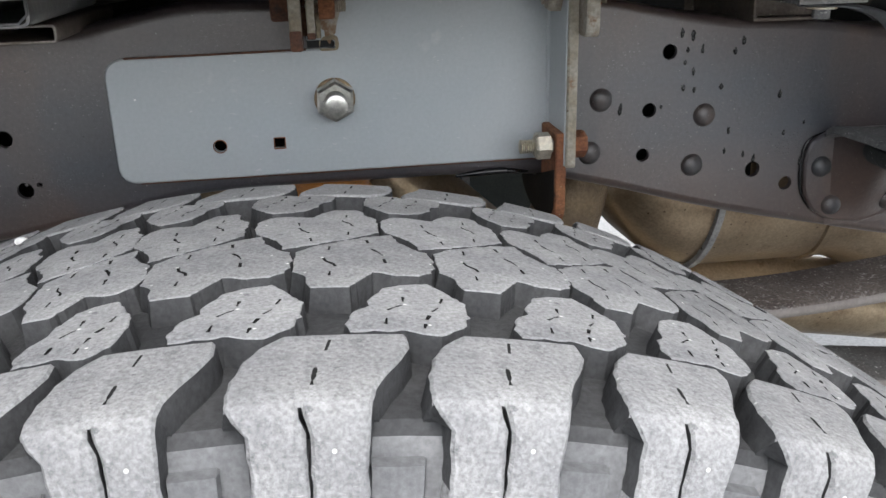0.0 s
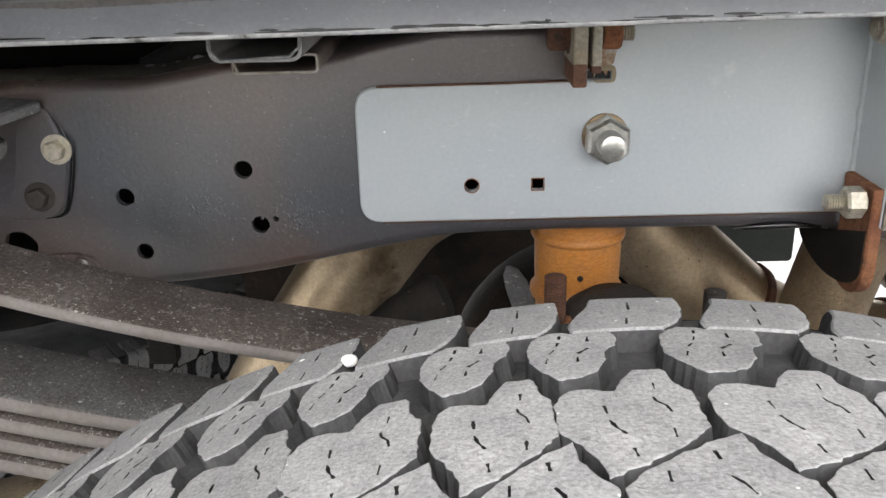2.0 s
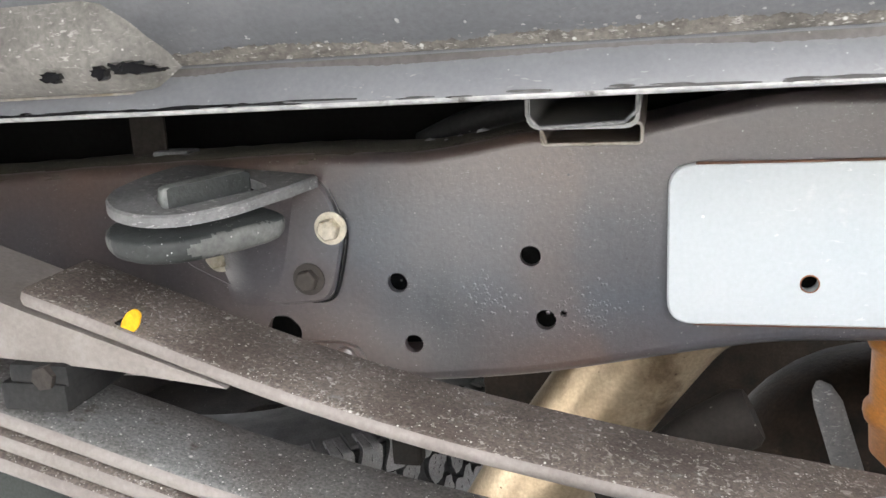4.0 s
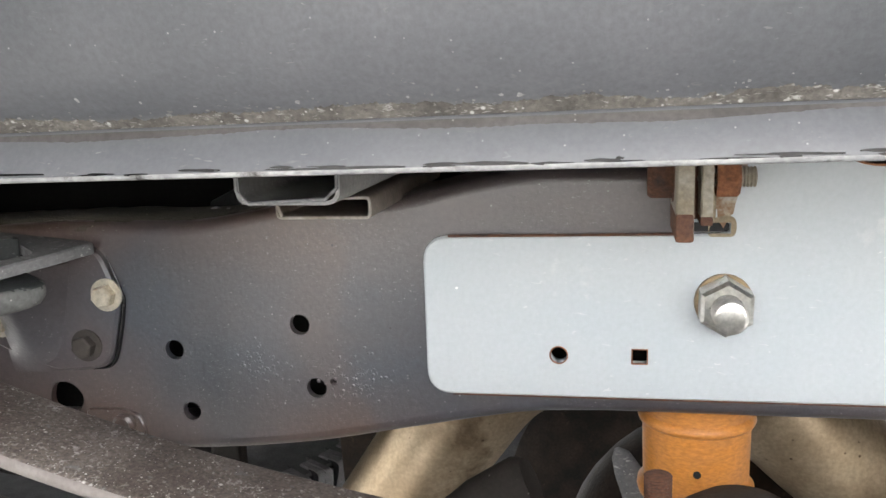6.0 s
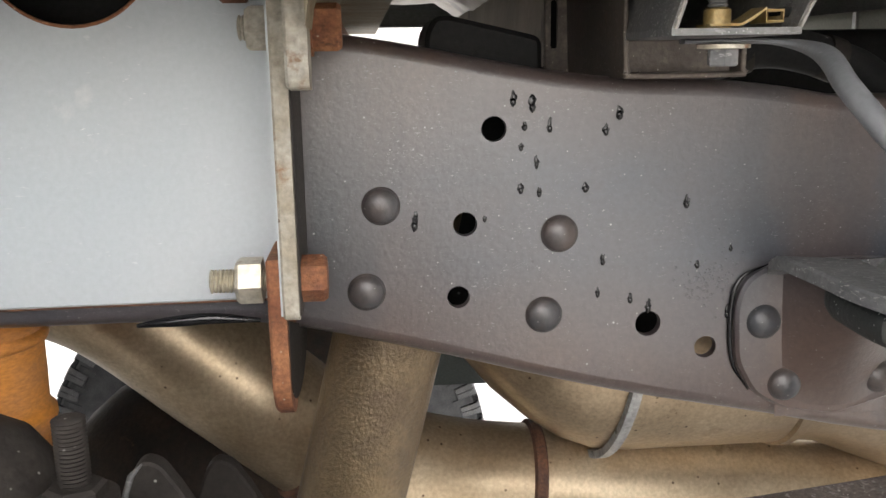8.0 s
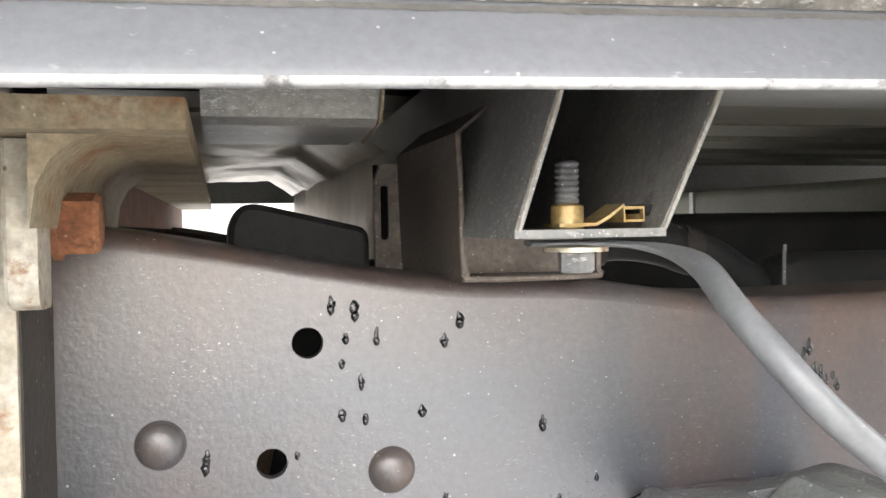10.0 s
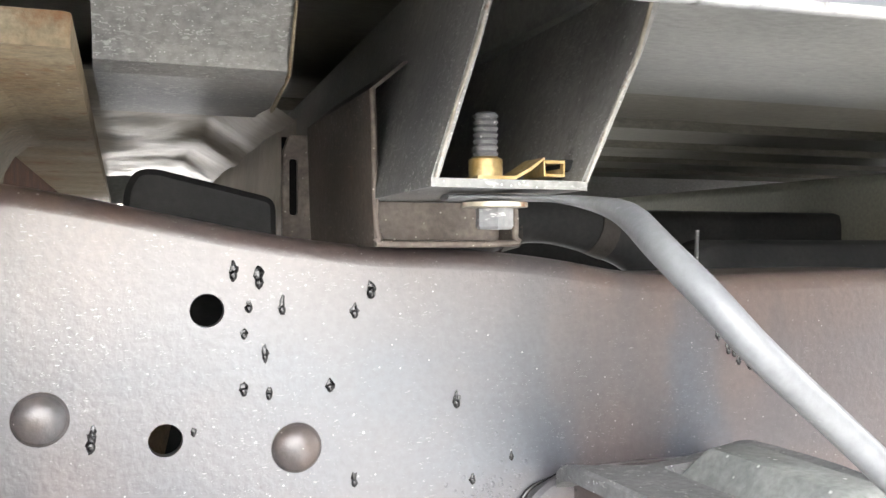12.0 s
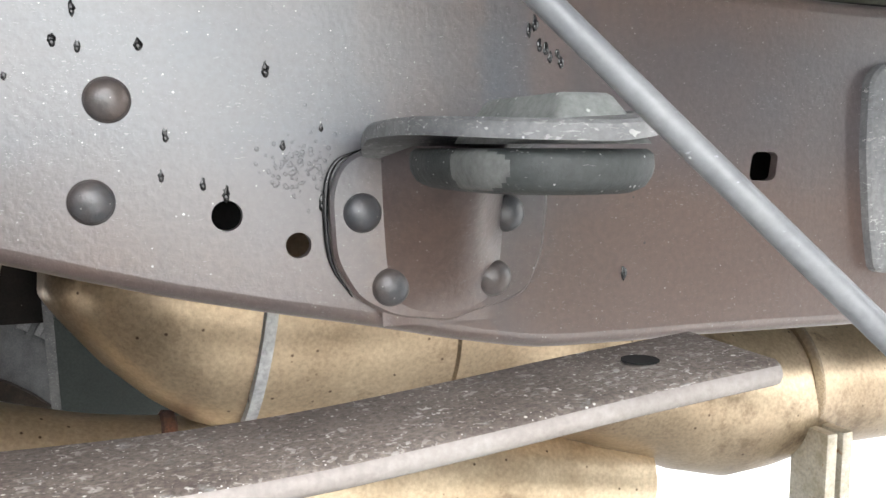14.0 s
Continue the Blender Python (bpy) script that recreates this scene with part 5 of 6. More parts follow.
sill = thing("bed_sill", "speckled grey longitudinal sill under the bed", "sill")
prof = [(0.700, 1.030), (0.7120, 0.9720), (0.7180, 0.9620), (0.7280, 0.9560), (0.8120, 0.9600), (0.8200, 0.9640), (0.8300, 1.030)]
part("sill_section", prism(prof[::-1], -1.6, 0.2850, "x"), "black", sill)
part("side_panel", prism([(0.690, 1.034), (0.690, 0.9880), (0.760, 0.9868), (0.860, 0.9885), (0.938, 0.9915), (0.952, 0.9960), (0.952, 1.034)][::-1], 0.5450, 1.9, "x"), "under", sill, "smooth dusty grey outer strip")
part("inner_strip", prism([(0.9525, 1.034), (0.9525, 0.9962), (1.058, 0.9945), (1.070, 1.000), (1.076, 1.034)][::-1], 0.5450, 1.9, "x"), "floor", sill, "brown dusty inner strip")
# added black sheet that stands in for the unlit void over the rail
part("inner_panel", box(-1.6, 0.06, 0.930, 0.936, 0.850, 1.03), "void_black", sill, "black sheet for the dark void above the frame rail")
bm = prism([(0.700, 1.030), (0.7300, 0.9960), (0.7760, 0.9660), (0.7820, 0.9600), (0.8000, 0.9585), (0.9380, 0.9630), (0.9450, 0.9660), (0.9500, 1.030)][::-1], 0.3600, 0.4400, "x")
for v in bm.verts:
    if v.co.x > 0.4:
        v.co.x += 0.010 * (v.co.y - 0.84) / 0.1
part("short_section", bm, "member", sill, "speckled short section between angle and crossmember")
part("cut_edge", sweep([(0.4300, 0.7400, 0.9860), (0.4343, 0.7830, 0.9592), (0.4395, 0.84, 0.9594), (0.4490, 0.930, 0.9625)], [0.0007, 0.0009, 0.0010, 0.0014], 8), "rusty_angle", sill, "rusty cut end", smooth=60)
part("outer_sill", prism([(0.640, 1.03), (0.655, 0.985), (0.690, 0.978), (0.700, 1.03)], -1.6, 1.9, "x"), "under", sill, "dusty grey outer sill")

cross = thing("crossmember", "black dusty hat-section crossmember with a stud and clip", "crossmember")
# walls flare upwards, their front ends cut on a slant
def wall(xb, xt, thick):
    bm = bmesh.new()
    yb, yt = 0.6970, 0.6880
    v = []
    for s in (0, thick):
        v.append([bm.verts.new(q) for q in ((xb + s, yb, 0.9120), (xb + s + 0.06, 2.2, 0.9120), (xt + s + 0.06, 2.2, 1.005), (xt + s, yt - 0.004, 1.005), (xb + (xt - xb) * 0.45 + s, yt, 0.9540))])
    bm.faces.new(v[0])
    bm.faces.new(v[1][::-1])
    for i in range(5):
        j = (i + 1) % 5
        bm.faces.new((v[0][i], v[0][j], v[1][j], v[1][i]))
    return bm


part("wall_panel", wall(0.4650, 0.4890, 0.0028), "member", cross)
part("wall_panel", wall(0.5205, 0.5535, 0.0028), "member", cross)
part("floor_panel", prism([(0.4650, 0.6970), (0.5230, 0.6975), (0.5830, 2.2), (0.5250, 2.2)], 0.9090, 0.9120, "z"), "member", cross)
for (x0, z0, y0), (x1, z1, y1) in (((0.4664, 0.9120, 0.6966), (0.4772, 0.9545, 0.6876)), ((0.5219, 0.9120, 0.6966), (0.5367, 0.9545, 0.6876))):
    part("bare_edge", sweep([(x0, y0, z0), ((x0 + x1) / 2 - 0.0006, (y0 + y1) / 2, (z0 + z1) / 2), (x1, y1, z1), (x1 + 0.012, y1 - 0.003, 1.0)], [0.0008, 0.0006, 0.0009, 0.0006], 8), "worn_edge", cross, "rubbed brown metal edge", smooth=60)

mount = thing("mount_bracket", "black mounting bracket with brown dust on the frame rail", "bracket")


def along_y(profile, y0, y1, thick):
    """A bent sheet: a line in x and z, with thickness to its right, drawn out along y."""
    bm = bmesh.new()
    rows = []
    n = 10
    for i in range(n + 1):
        y = y0 + (y1 - y0) * i / n
        line = [(x, z) for x, z in profile] + [(x + thick, z) for x, z in profile[::-1]]
        rows.append([bm.verts.new((x, y, z)) for x, z in line])
    k = len(rows[0])
    for r0, r1 in zip(rows, rows[1:]):
        for i in range(k):
            j = (i + 1) % k
            bm.faces.new((r0[i], r0[j], r1[j], r1[i]))
    bm.faces.new(rows[0])
    bm.faces.new(rows[-1][::-1])
    return bm


# its left wall runs back and laps up over the crossmember; the foot is an open tray
part("side_wall", along_y([(0.4688, 0.8895), (0.4680, 0.8930), (0.4676, 0.900), (0.4672, 0.911), (0.4667, 0.929), (0.4660, 0.954), (0.4810, 0.9665)], 0.7765, 0.905, 0.0022), "bracket", mount, smooth=50)
part("tray", prism([(0.4685, 0.8890), (0.5330, 0.8890), (0.5330, 0.9060), (0.5305, 0.9060), (0.5305, 0.8918), (0.4685, 0.8918)], 0.7772, 0.895, "y"), "bracket", mount)
part("tray_lip", sweep(smooth_line([(0.5318, 0.7768, 0.9065), (0.5318, 0.7768, 0.8935), (0.5290, 0.7768, 0.8906), (0.4735, 0.7768, 0.8904), (0.4703, 0.7768, 0.8925), (0.4688, 0.7768, 0.8990), (0.4683, 0.7766, 0.9130), (0.4679, 0.7764, 0.9300), (0.4671, 0.7764, 0.9540)], 4), 0.0015, 8), "brown_dust", mount, "brown dust-rubbed front edge", smooth=60)
part("tray_back", prism([(0.4685, 0.892), (0.5300, 0.892), (0.5300, 0.9085), (0.4685, 0.9085)], 0.7900, 0.7930, "y"), "brown_dust", mount, "brown dusty web behind the tray")
part("rear_flange", prism(rounded([(0.4525, 0.884), (0.4688, 0.884), (0.4688, 0.950), (0.4560, 0.950), (0.4525, 0.940)], 0.002), 0.9055, 0.9085, "y", [rounded([(0.4562, 0.9060), (0.4608, 0.9060), (0.4608, 0.9370), (0.4562, 0.9370)], 0.0022)], bevel=0.0006), "brown_dust", mount, "brown flange with an upright slot", smooth=30)
# added black sheet, so that the flange slot reads as dark
part("slot_back", box(0.4527, 0.4686, 0.9092, 0.9105, 0.885, 0.949), "void_black", mount, "black sheet for the dark behind the slot")

stud = thing("stud_bolt", "zinc bolt with gold clip nut through the crossmember", "bolt")
sx, sy = 0.4935, 0.7190
part("thread", threads((sx, sy, 0), "z", 0.0047, 0.9125, 0.9375, 0.0022), "hook", stud, "dull grey thread", smooth=20)
part("clip_tip", box(0.5190, 0.5275, 0.7095, 0.7235, 0.9165, 0.9210, 0.0015), "black", stud, "black rubber clip tip", smooth=40)
part("collar", lathe([(0.0062, 0.9120), (0.0062, 0.9205), (0.0048, 0.9215)], (sx, sy, 0), "z", 24), "gold", stud, "gold zinc collar", smooth=40)
bm = bmesh.new()
prof = [(0.4860, 0.9128), (0.5005, 0.9130), (0.5060, 0.9160), (0.5115, 0.9200), (0.5118, 0.9142), (0.5195, 0.9142), (0.5195, 0.9190), (0.5120, 0.9190)]
rows = []
for k, (xa, za) in enumerate(prof):
    d = (Vector(prof[min(k + 1, len(prof) - 1)]) - Vector(prof[max(k - 1, 0)])).normalized() * 0.0006
    rows.append([bm.verts.new((xa + e * d.y, yy, za + 0.0006 - e * d.x)) for e, yy in ((-1, 0.708), (-1, 0.725), (1, 0.725), (1, 0.708))])
for a, b in zip(rows, rows[1:]):
    for k in range(4):
        bm.faces.new((a[k], a[(k + 1) % 4], b[(k + 1) % 4], b[k]))
bm.faces.new(rows[0])
bm.faces.new(rows[-1][::-1])
bmesh.ops.recalc_face_normals(bm, faces=bm.faces)
part("spring_clip", bm, "gold", stud, "gold zinc spring clip")
part("bolt_head", hexagon((sx + 0.0035, sy, 0), "z", 0.0125, 0.9035, 0.8955, 0.3, 0.001), "hook", stud, "dull steel bolt head", smooth=20)
part("bolt_washer", lathe([(0.0120, 0.9052), (0.0120, 0.9035), (0.005, 0.9030)], (sx + 0.0035, sy, 0), "z", 28), "old_zinc", stud, smooth=30)

brace = thing("brace_rod", "grey painted brace rod with a flattened end", "rod")
line = smooth_line([(0.478, 0.7200, 0.9068), (0.496, 0.716, 0.9068), (0.512, 0.702, 0.9060), (0.520, 0.686, 0.9035), (0.516, 0.660, 0.8990), (0.509, 0.632, 0.8890), (0.512, 0.615, 0.8765), (0.524, 0.608, 0.8612), (0.555, 0.607, 0.8355), (0.6156, 0.5784, 0.7710), (0.6762, 0.5497, 0.7070), (0.7386, 0.5202, 0.6410)], 6)
flat = [1.0 if i > 26 else (0.28 + 0.72 * max(0, (i - 12) / 14)) for i in range(len(line))]
wide = [1.0 if i > 26 else (2.0 - 1.0 * max(0, (i - 10) / 16)) for i in range(len(line))]
part("rod", sweep(line, 0.0045, 24, squash=lambda i: (flat[i], min(2.0, wide[i]))), "rod", brace, smooth=60)

isolator = thing("rubber_block", "black rubber body mount block on the frame rail", "rubber block")
bm = prism(rounded([(0.370, 0.885), (0.443, 0.878), (0.4425, 0.9130), (0.385, 0.9265), (0.3765, 0.9255), (0.371, 0.916)], 0.006), 0.865, 0.935, "y", bevel=0.003)
part("block", bm, "black", isolator, smooth=40)
part("moulded_ring", lathe([(0.010, 0), (0.010, -0.002), (0.0075, -0.002)], (0.408, 0.865, 0.898), "y", 24), "black", isolator, smooth=40)

shield = thing("heat_shield", "crumpled silver heat shield under the bed floor", "heat shield")
bm = bmesh.new()
bmesh.ops.create_grid(bm, x_segments=40, y_segments=40, size=0.5)
for v in bm.verts:
    x, y = 0.315 + (v.co.x + 0.5) * 0.140, 0.88 + (v.co.y + 0.5) * 0.62
    q = noise.noise(Vector((x * 22, y * 12, 0.3))) * 0.005 + noise.noise(Vector((x * 60, y * 40, 1.3))) * 0.0018
    f = (v.co.x + 0.5)
    v.co = (x, y, 0.9735 - 0.004 * (v.co.y + 0.5) - 0.018 * max(0, f - 0.8) / 0.2 + q)
part("foil", bm, "silver", shield, smooth=80)
bm = bmesh.new()
bmesh.ops.create_grid(bm, x_segments=50, y_segments=8, size=0.5)
for v in bm.verts:
    f, g = v.co.x + 0.5, v.co.y + 0.5
    v.co = (0.4555 + 0.006 * g + 0.003 * f * noise.noise(Vector((f * 9, g * 3, 2.2))), 0.9112 + 0.62 * f, 0.862 + 0.098 * g)
part("side_foil", bm, "silver", shield, "upright silver side of the shield", smooth=80)

# hoses and black box behind the rail, right of the crossmember
hose = thing("hose", "black rubber hose lying behind the frame rail", "hose")
part("hose_run", sweep(smooth_line([(0.30, 0.93, 0.885), (0.45, 0.93, 0.880), (0.545, 0.90, 0.893), (0.60, 0.90, 0.905), (0.66, 0.905, 0.892), (0.72, 0.91, 0.865), (0.9, 0.95, 0.84)], 8), 0.014, 16), "black", hose, smooth=60)
for p0, p1 in (((0.574, 0.900, 0.8995), (0.586, 0.900, 0.9025)), ((0.640, 0.903, 0.8990), (0.652, 0.904, 0.8950))):
    part("hose_clamp", sweep([p0, p1], 0.0150, 18), "cast", hose, "dull steel hose clamp", smooth=60)
canister = thing("canister", "long black plastic canister above the frame rail", "canister")
part("shell", box(0.70, 1.7, 0.88, 0.93, 0.84, 0.893, 0.02), "black", canister, smooth=60)
part("upper_shell", box(0.60, 1.7, 1.10, 1.20, 0.80, 0.921, 0.012), "black", canister, smooth=60)
part("cable_tie", sweep([(0.705, 0.885, 0.868), (0.705, 0.8845, 0.893), (0.7052, 0.884, 0.899)], 0.0012, 8), "hook", canister, "grey cable tie tail", smooth=60)
tank = thing("tank", "olive-grey plastic tank across the chassis", "tank")
part("shell", box(1.03, 1.9, 0.94, 2.0, 0.74, 0.957, 0.012), "olive", tank, smooth=60)
part("strap", box(1.2, 1.24, 0.93, 2.01, 0.735, 0.962, 0.002), "tank", tank)
part("seam", box(1.0265, 1.0310, 1.546, 1.556, 0.80, 0.955, 0.001), "bare", tank, "pale upright seam")
splash = thing("splash_panel", "dark plastic splash panel with a pale edge", "panel")
part("panel", prism(rounded([(0.350, 0.86), (0.60, 0.86), (0.60, 0.385), (0.365, 0.385)], 0.01), 1.6605, 1.668, "y"), "tank", splash)
part("edge_strip", prism([(0.338, 0.86), (0.352, 0.86), (0.368, 0.40), (0.356, 0.40)], 1.656, 1.6665, "y"), "hook", splash, "pale folded edge")

# hollow sections left of the plate
tubes = thing("hollow_section", "pair of open steel sections with rusty rims", "steel section")
def hollow(x0, x1, z0, z1, y0, y1, w, r):
    o = rounded([(x0, z0), (x1, z0), (x1, z1), (x0, z1)], r)
    i = rounded([(x0 + w, z0 + w), (x1 - w, z0 + w), (x1 - w, z1 - w), (x0 + w, z1 - w)], max(0.0008, r - w))
    return prism(o, y0, y1, "y", [i], bevel=0.0)


part("lower_section", hollow(-0.1590, -0.1010, 0.8990, 0.9125, 0.7285, 1.9, 0.0020, 0.004), "brown_dust", tubes, smooth=30)
part("upper_section", hollow(-0.1590, -0.1020, 0.9150, 0.9640, 0.6750, 1.9, 0.0022, 0.008), "member", tubes, smooth=30)
part("rim", sweep([(p[0], 0.7283, p[1]) for p in rounded([(-0.1580, 0.9000), (-0.1020, 0.9000), (-0.1020, 0.9115), (-0.1580, 0.9115)], 0.003)] + [(-0.155, 0.7283, 0.9000)], 0.0010, 6), "worn_edge", tubes, "worn bare rim")
part("rim", sweep([(-0.1584, 0.6748, 0.945), (-0.1582, 0.6748, 0.9225), (-0.1520, 0.6748, 0.9160), (-0.1100, 0.6748, 0.9180), (-0.1035, 0.6748, 0.9240), (-0.1028, 0.6748, 0.945)], 0.0011, 6), "hook", tubes, "worn bare rim")

# dark lines and pipes above the rail on the forward side
for pts, r in (([(-0.27, 0.885, 0.880), (-0.23, 0.880, 0.897), (-0.18, 0.880, 0.908), (-0.10, 0.885, 0.925), (0.02, 0.90, 0.935), (0.3, 0.95, 0.93)], 0.010),):
    h = thing("brake_line", "black brake line clipped along the frame rail", "pipe")
    part("pipe_run", sweep(smooth_line(pts, 8), r, 12), "black", h, smooth=60)
clipb = thing("line_clip", "grey steel clip standing on the frame rail", "clip")
part("clip_body", box(-0.492, -0.462, 0.838, 0.842, 0.875, 0.915, 0.002), "dark", clipb)
part("clip_foot", box(-0.470, -0.440, 0.830, 0.850, 0.878, 0.886, 0.002), "hook", clipb)
for x, y, z, s in ((-0.255, 0.850, 0.8870, 0.010), (-0.232, 0.850, 0.8905, 0.005), (-0.215, 0.850, 0.8930, 0.012), (-0.24, 0.840, 0.8890, 0.004)):
    bm = bmesh.new()
    bmesh.ops.create_icosphere(bm, subdivisions=1, radius=1, matrix=Matrix.Translation((x, y, z)) @ Matrix.Diagonal((s * 0.5, 0.002, s * 0.25, 1)))
    solid("leaf_scrap", bm, "bare", "pale dry scrap caught behind the rail", "debris", smooth=60)

# far frame rail, far inner structure
far = thing("far_frame_rail", "far dark frame rail across the chassis", "frame rail")
part("channel", build_rail(1.660, -1, []), "dark", far, smooth=35)
# added dark panel that blocks the bright gap below the far rail
part("inner_fender", box(-0.8, 0.62, 1.700, 1.708, 0.535, 0.72, 0.002), "dark", far, "dark panel closing the bright gap over the far wheel")
far_side = thing("bed_side_panel", "dusty grey bed side beyond the far frame rail", "body panel")
part("panel", box(-1.6, 1.9, 1.850, 1.862, 0.953, 1.034, 0.002), "under", far_side)
part("hem", sweep([(-1.6, 1.849, 0.9535), (1.9, 1.849, 0.9535)], 0.002, 8), "bare", far_side, "bare worn hem")
far_tank = thing("ribbed_tank", "black ribbed plastic fuel tank between the rails", "fuel tank")
part("shell", box(-1.45, -0.42, 1.12, 1.60, 0.56, 0.82, 0.05), "black", far_tank, smooth=60)
part("lower_shell", box(-1.60, -0.68, 0.93, 1.00, 0.10, 0.56, 0.03), "tank", far_tank, smooth=60)
for k in range(12):
    part("rib", box(-1.36 + 0.075 * k, -1.335 + 0.075 * k, 1.105, 1.13, 0.58, 0.80, 0.006), "black", far_tank, smooth=40)
post = thing("chassis_bracket", "grey-brown upright chassis bracket", "bracket")
part("web", box(-0.345, -0.315, 0.98, 1.00, 0.55, 0.74, 0.004), "dark", post)
part("hanging_plate", prism(rounded([(-0.315, 0.79), (-0.300, 0.47), (-0.285, 0.445), (-0.205, 0.445), (-0.195, 0.47), (-0.245, 0.79)], 0.012), 1.240, 1.248, "y", bevel=0.0015), "grime", post, "brown grimy hanging plate", smooth=30)
part("cross_tube", sweep([(-0.30, 0.88, 0.80), (-0.30, 1.64, 0.80)], 0.04, 24), "black", post, smooth=60)
arm = thing("stabiliser_link", "grey flat stabiliser link rising to the rail", "link")
part("bar", sweep([(0.10, 0.955, 0.47), (0.066, 0.955, 0.585), (0.046, 0.955, 0.648), (0.040, 0.955, 0.662), (0.037, 0.955, 0.668)], [0.012, 0.012, 0.0115, 0.008, 0.002], 16, squash=lambda i: (1, 0.4)), "hook", arm, smooth=50)

# ---- wheels ----
PITCH, RAD, MID = 48.45, 0.435, 0.3305


def crown(s):
    """Width along the tread, measured from its middle, to sideways place and radius: a slight crown, the shoulder, then the sidewall."""
    a = abs(s)
    if a < 0.1225:
        y, r = a, RAD - 0.25 * a * a
    elif a < 0.1325:
        q = (a - 0.1225) / 0.010
        y, r = 0.1225 + 0.0074 * math.sin(q * 1.3), RAD - 0.00375 - 0.0068 * (1 - math.cos(q * 1.3)) - 0.0006 * q
    else:
        y, r = 0.1296 + 0.10 * (a - 0.1325) - 0.25 * (a - 0.1325) ** 2, RAD - 0.00935 - 0.97 * (a - 0.1325)
    return (y if s >= 0 else -y), r


def on_tyre(u, s, sink=0.0):
    y, r = crown(s)
    e = 0.001
    y2, r2 = crown(s + e)
    y1, r1 = crown(s - e)
    t = Vector((y2 - y1, r2 - r1)).normalized()
    nrm = Vector((-t.y, t.x))
    if nrm.y < 0 and abs(s) < 0.127:
        nrm = -nrm
    y, r = y - nrm.x * sink, r - nrm.y * sink
    a = u / RAD
    return Vector((r * math.sin(a), y, r * math.cos(a)))


def shrink(poly, d):
    """Moves a polygon's edges inwards by d."""
    out = []
    k = len(poly)
    area = sum(poly[i - 1][0] * poly[i][1] - poly[i][0] * poly[i - 1][1] for i in range(k))
    sg = 1 if area > 0 else -1
    for i, p in enumerate(poly):
        d1 = (Vector(p) - Vector(poly[i - 1])).normalized()
        d2 = (Vector(poly[(i + 1) % k]) - Vector(p)).normalized()
        n1, n2 = Vector((-d1.y, d1.x)) * sg, Vector((-d2.y, d2.x)) * sg
        b = n1 + n2
        b = b / max(0.55, b.dot(n1)) if b.length > 1e-6 else n1
        out.append((p[0] + b.x * d, p[1] + b.y * d))
    return out


def sipe(pts, w=0.00055, step=0.0011):
    """A worn slit round a line: pits of uneven width with pinched necks between them."""
    line = []
    for a, b in zip(pts, pts[1:]):
        a, b = Vector(a), Vector(b)
        k = max(2, int((b - a).length / step))
        line += [a + (b - a) * (i / k) for i in range(k)]
    line.append(Vector(pts[-1]))
    left, right = [], []
    size = 1000.0 * w / 0.5
    for i, p in enumerate(line):
        d = (line[min(i + 1, len(line) - 1)] - line[max(i - 1, 0)]).normalized()
        wob = noise.noise(Vector((i * 0.9, pts[0][0] * 900 / size, pts[0][1] * 700 / size)))
        beat = min(1.0, max(0.0, 0.5 + 1.5 * noise.noise(Vector((i * 0.47, pts[0][0] * 400 / size, 3.3)))))
        half = w * (0.55 + 0.75 * beat + 0.45 * wob)
        nrm = Vector((-d.y, d.x)) * max(w * 0.3, half)
        left.append((p[0] + nrm.x, p[1] + nrm.y))
        right.append((p[0] - nrm.x * 0.8, p[1] - nrm.y * 0.8))
    return left + right[::-1]


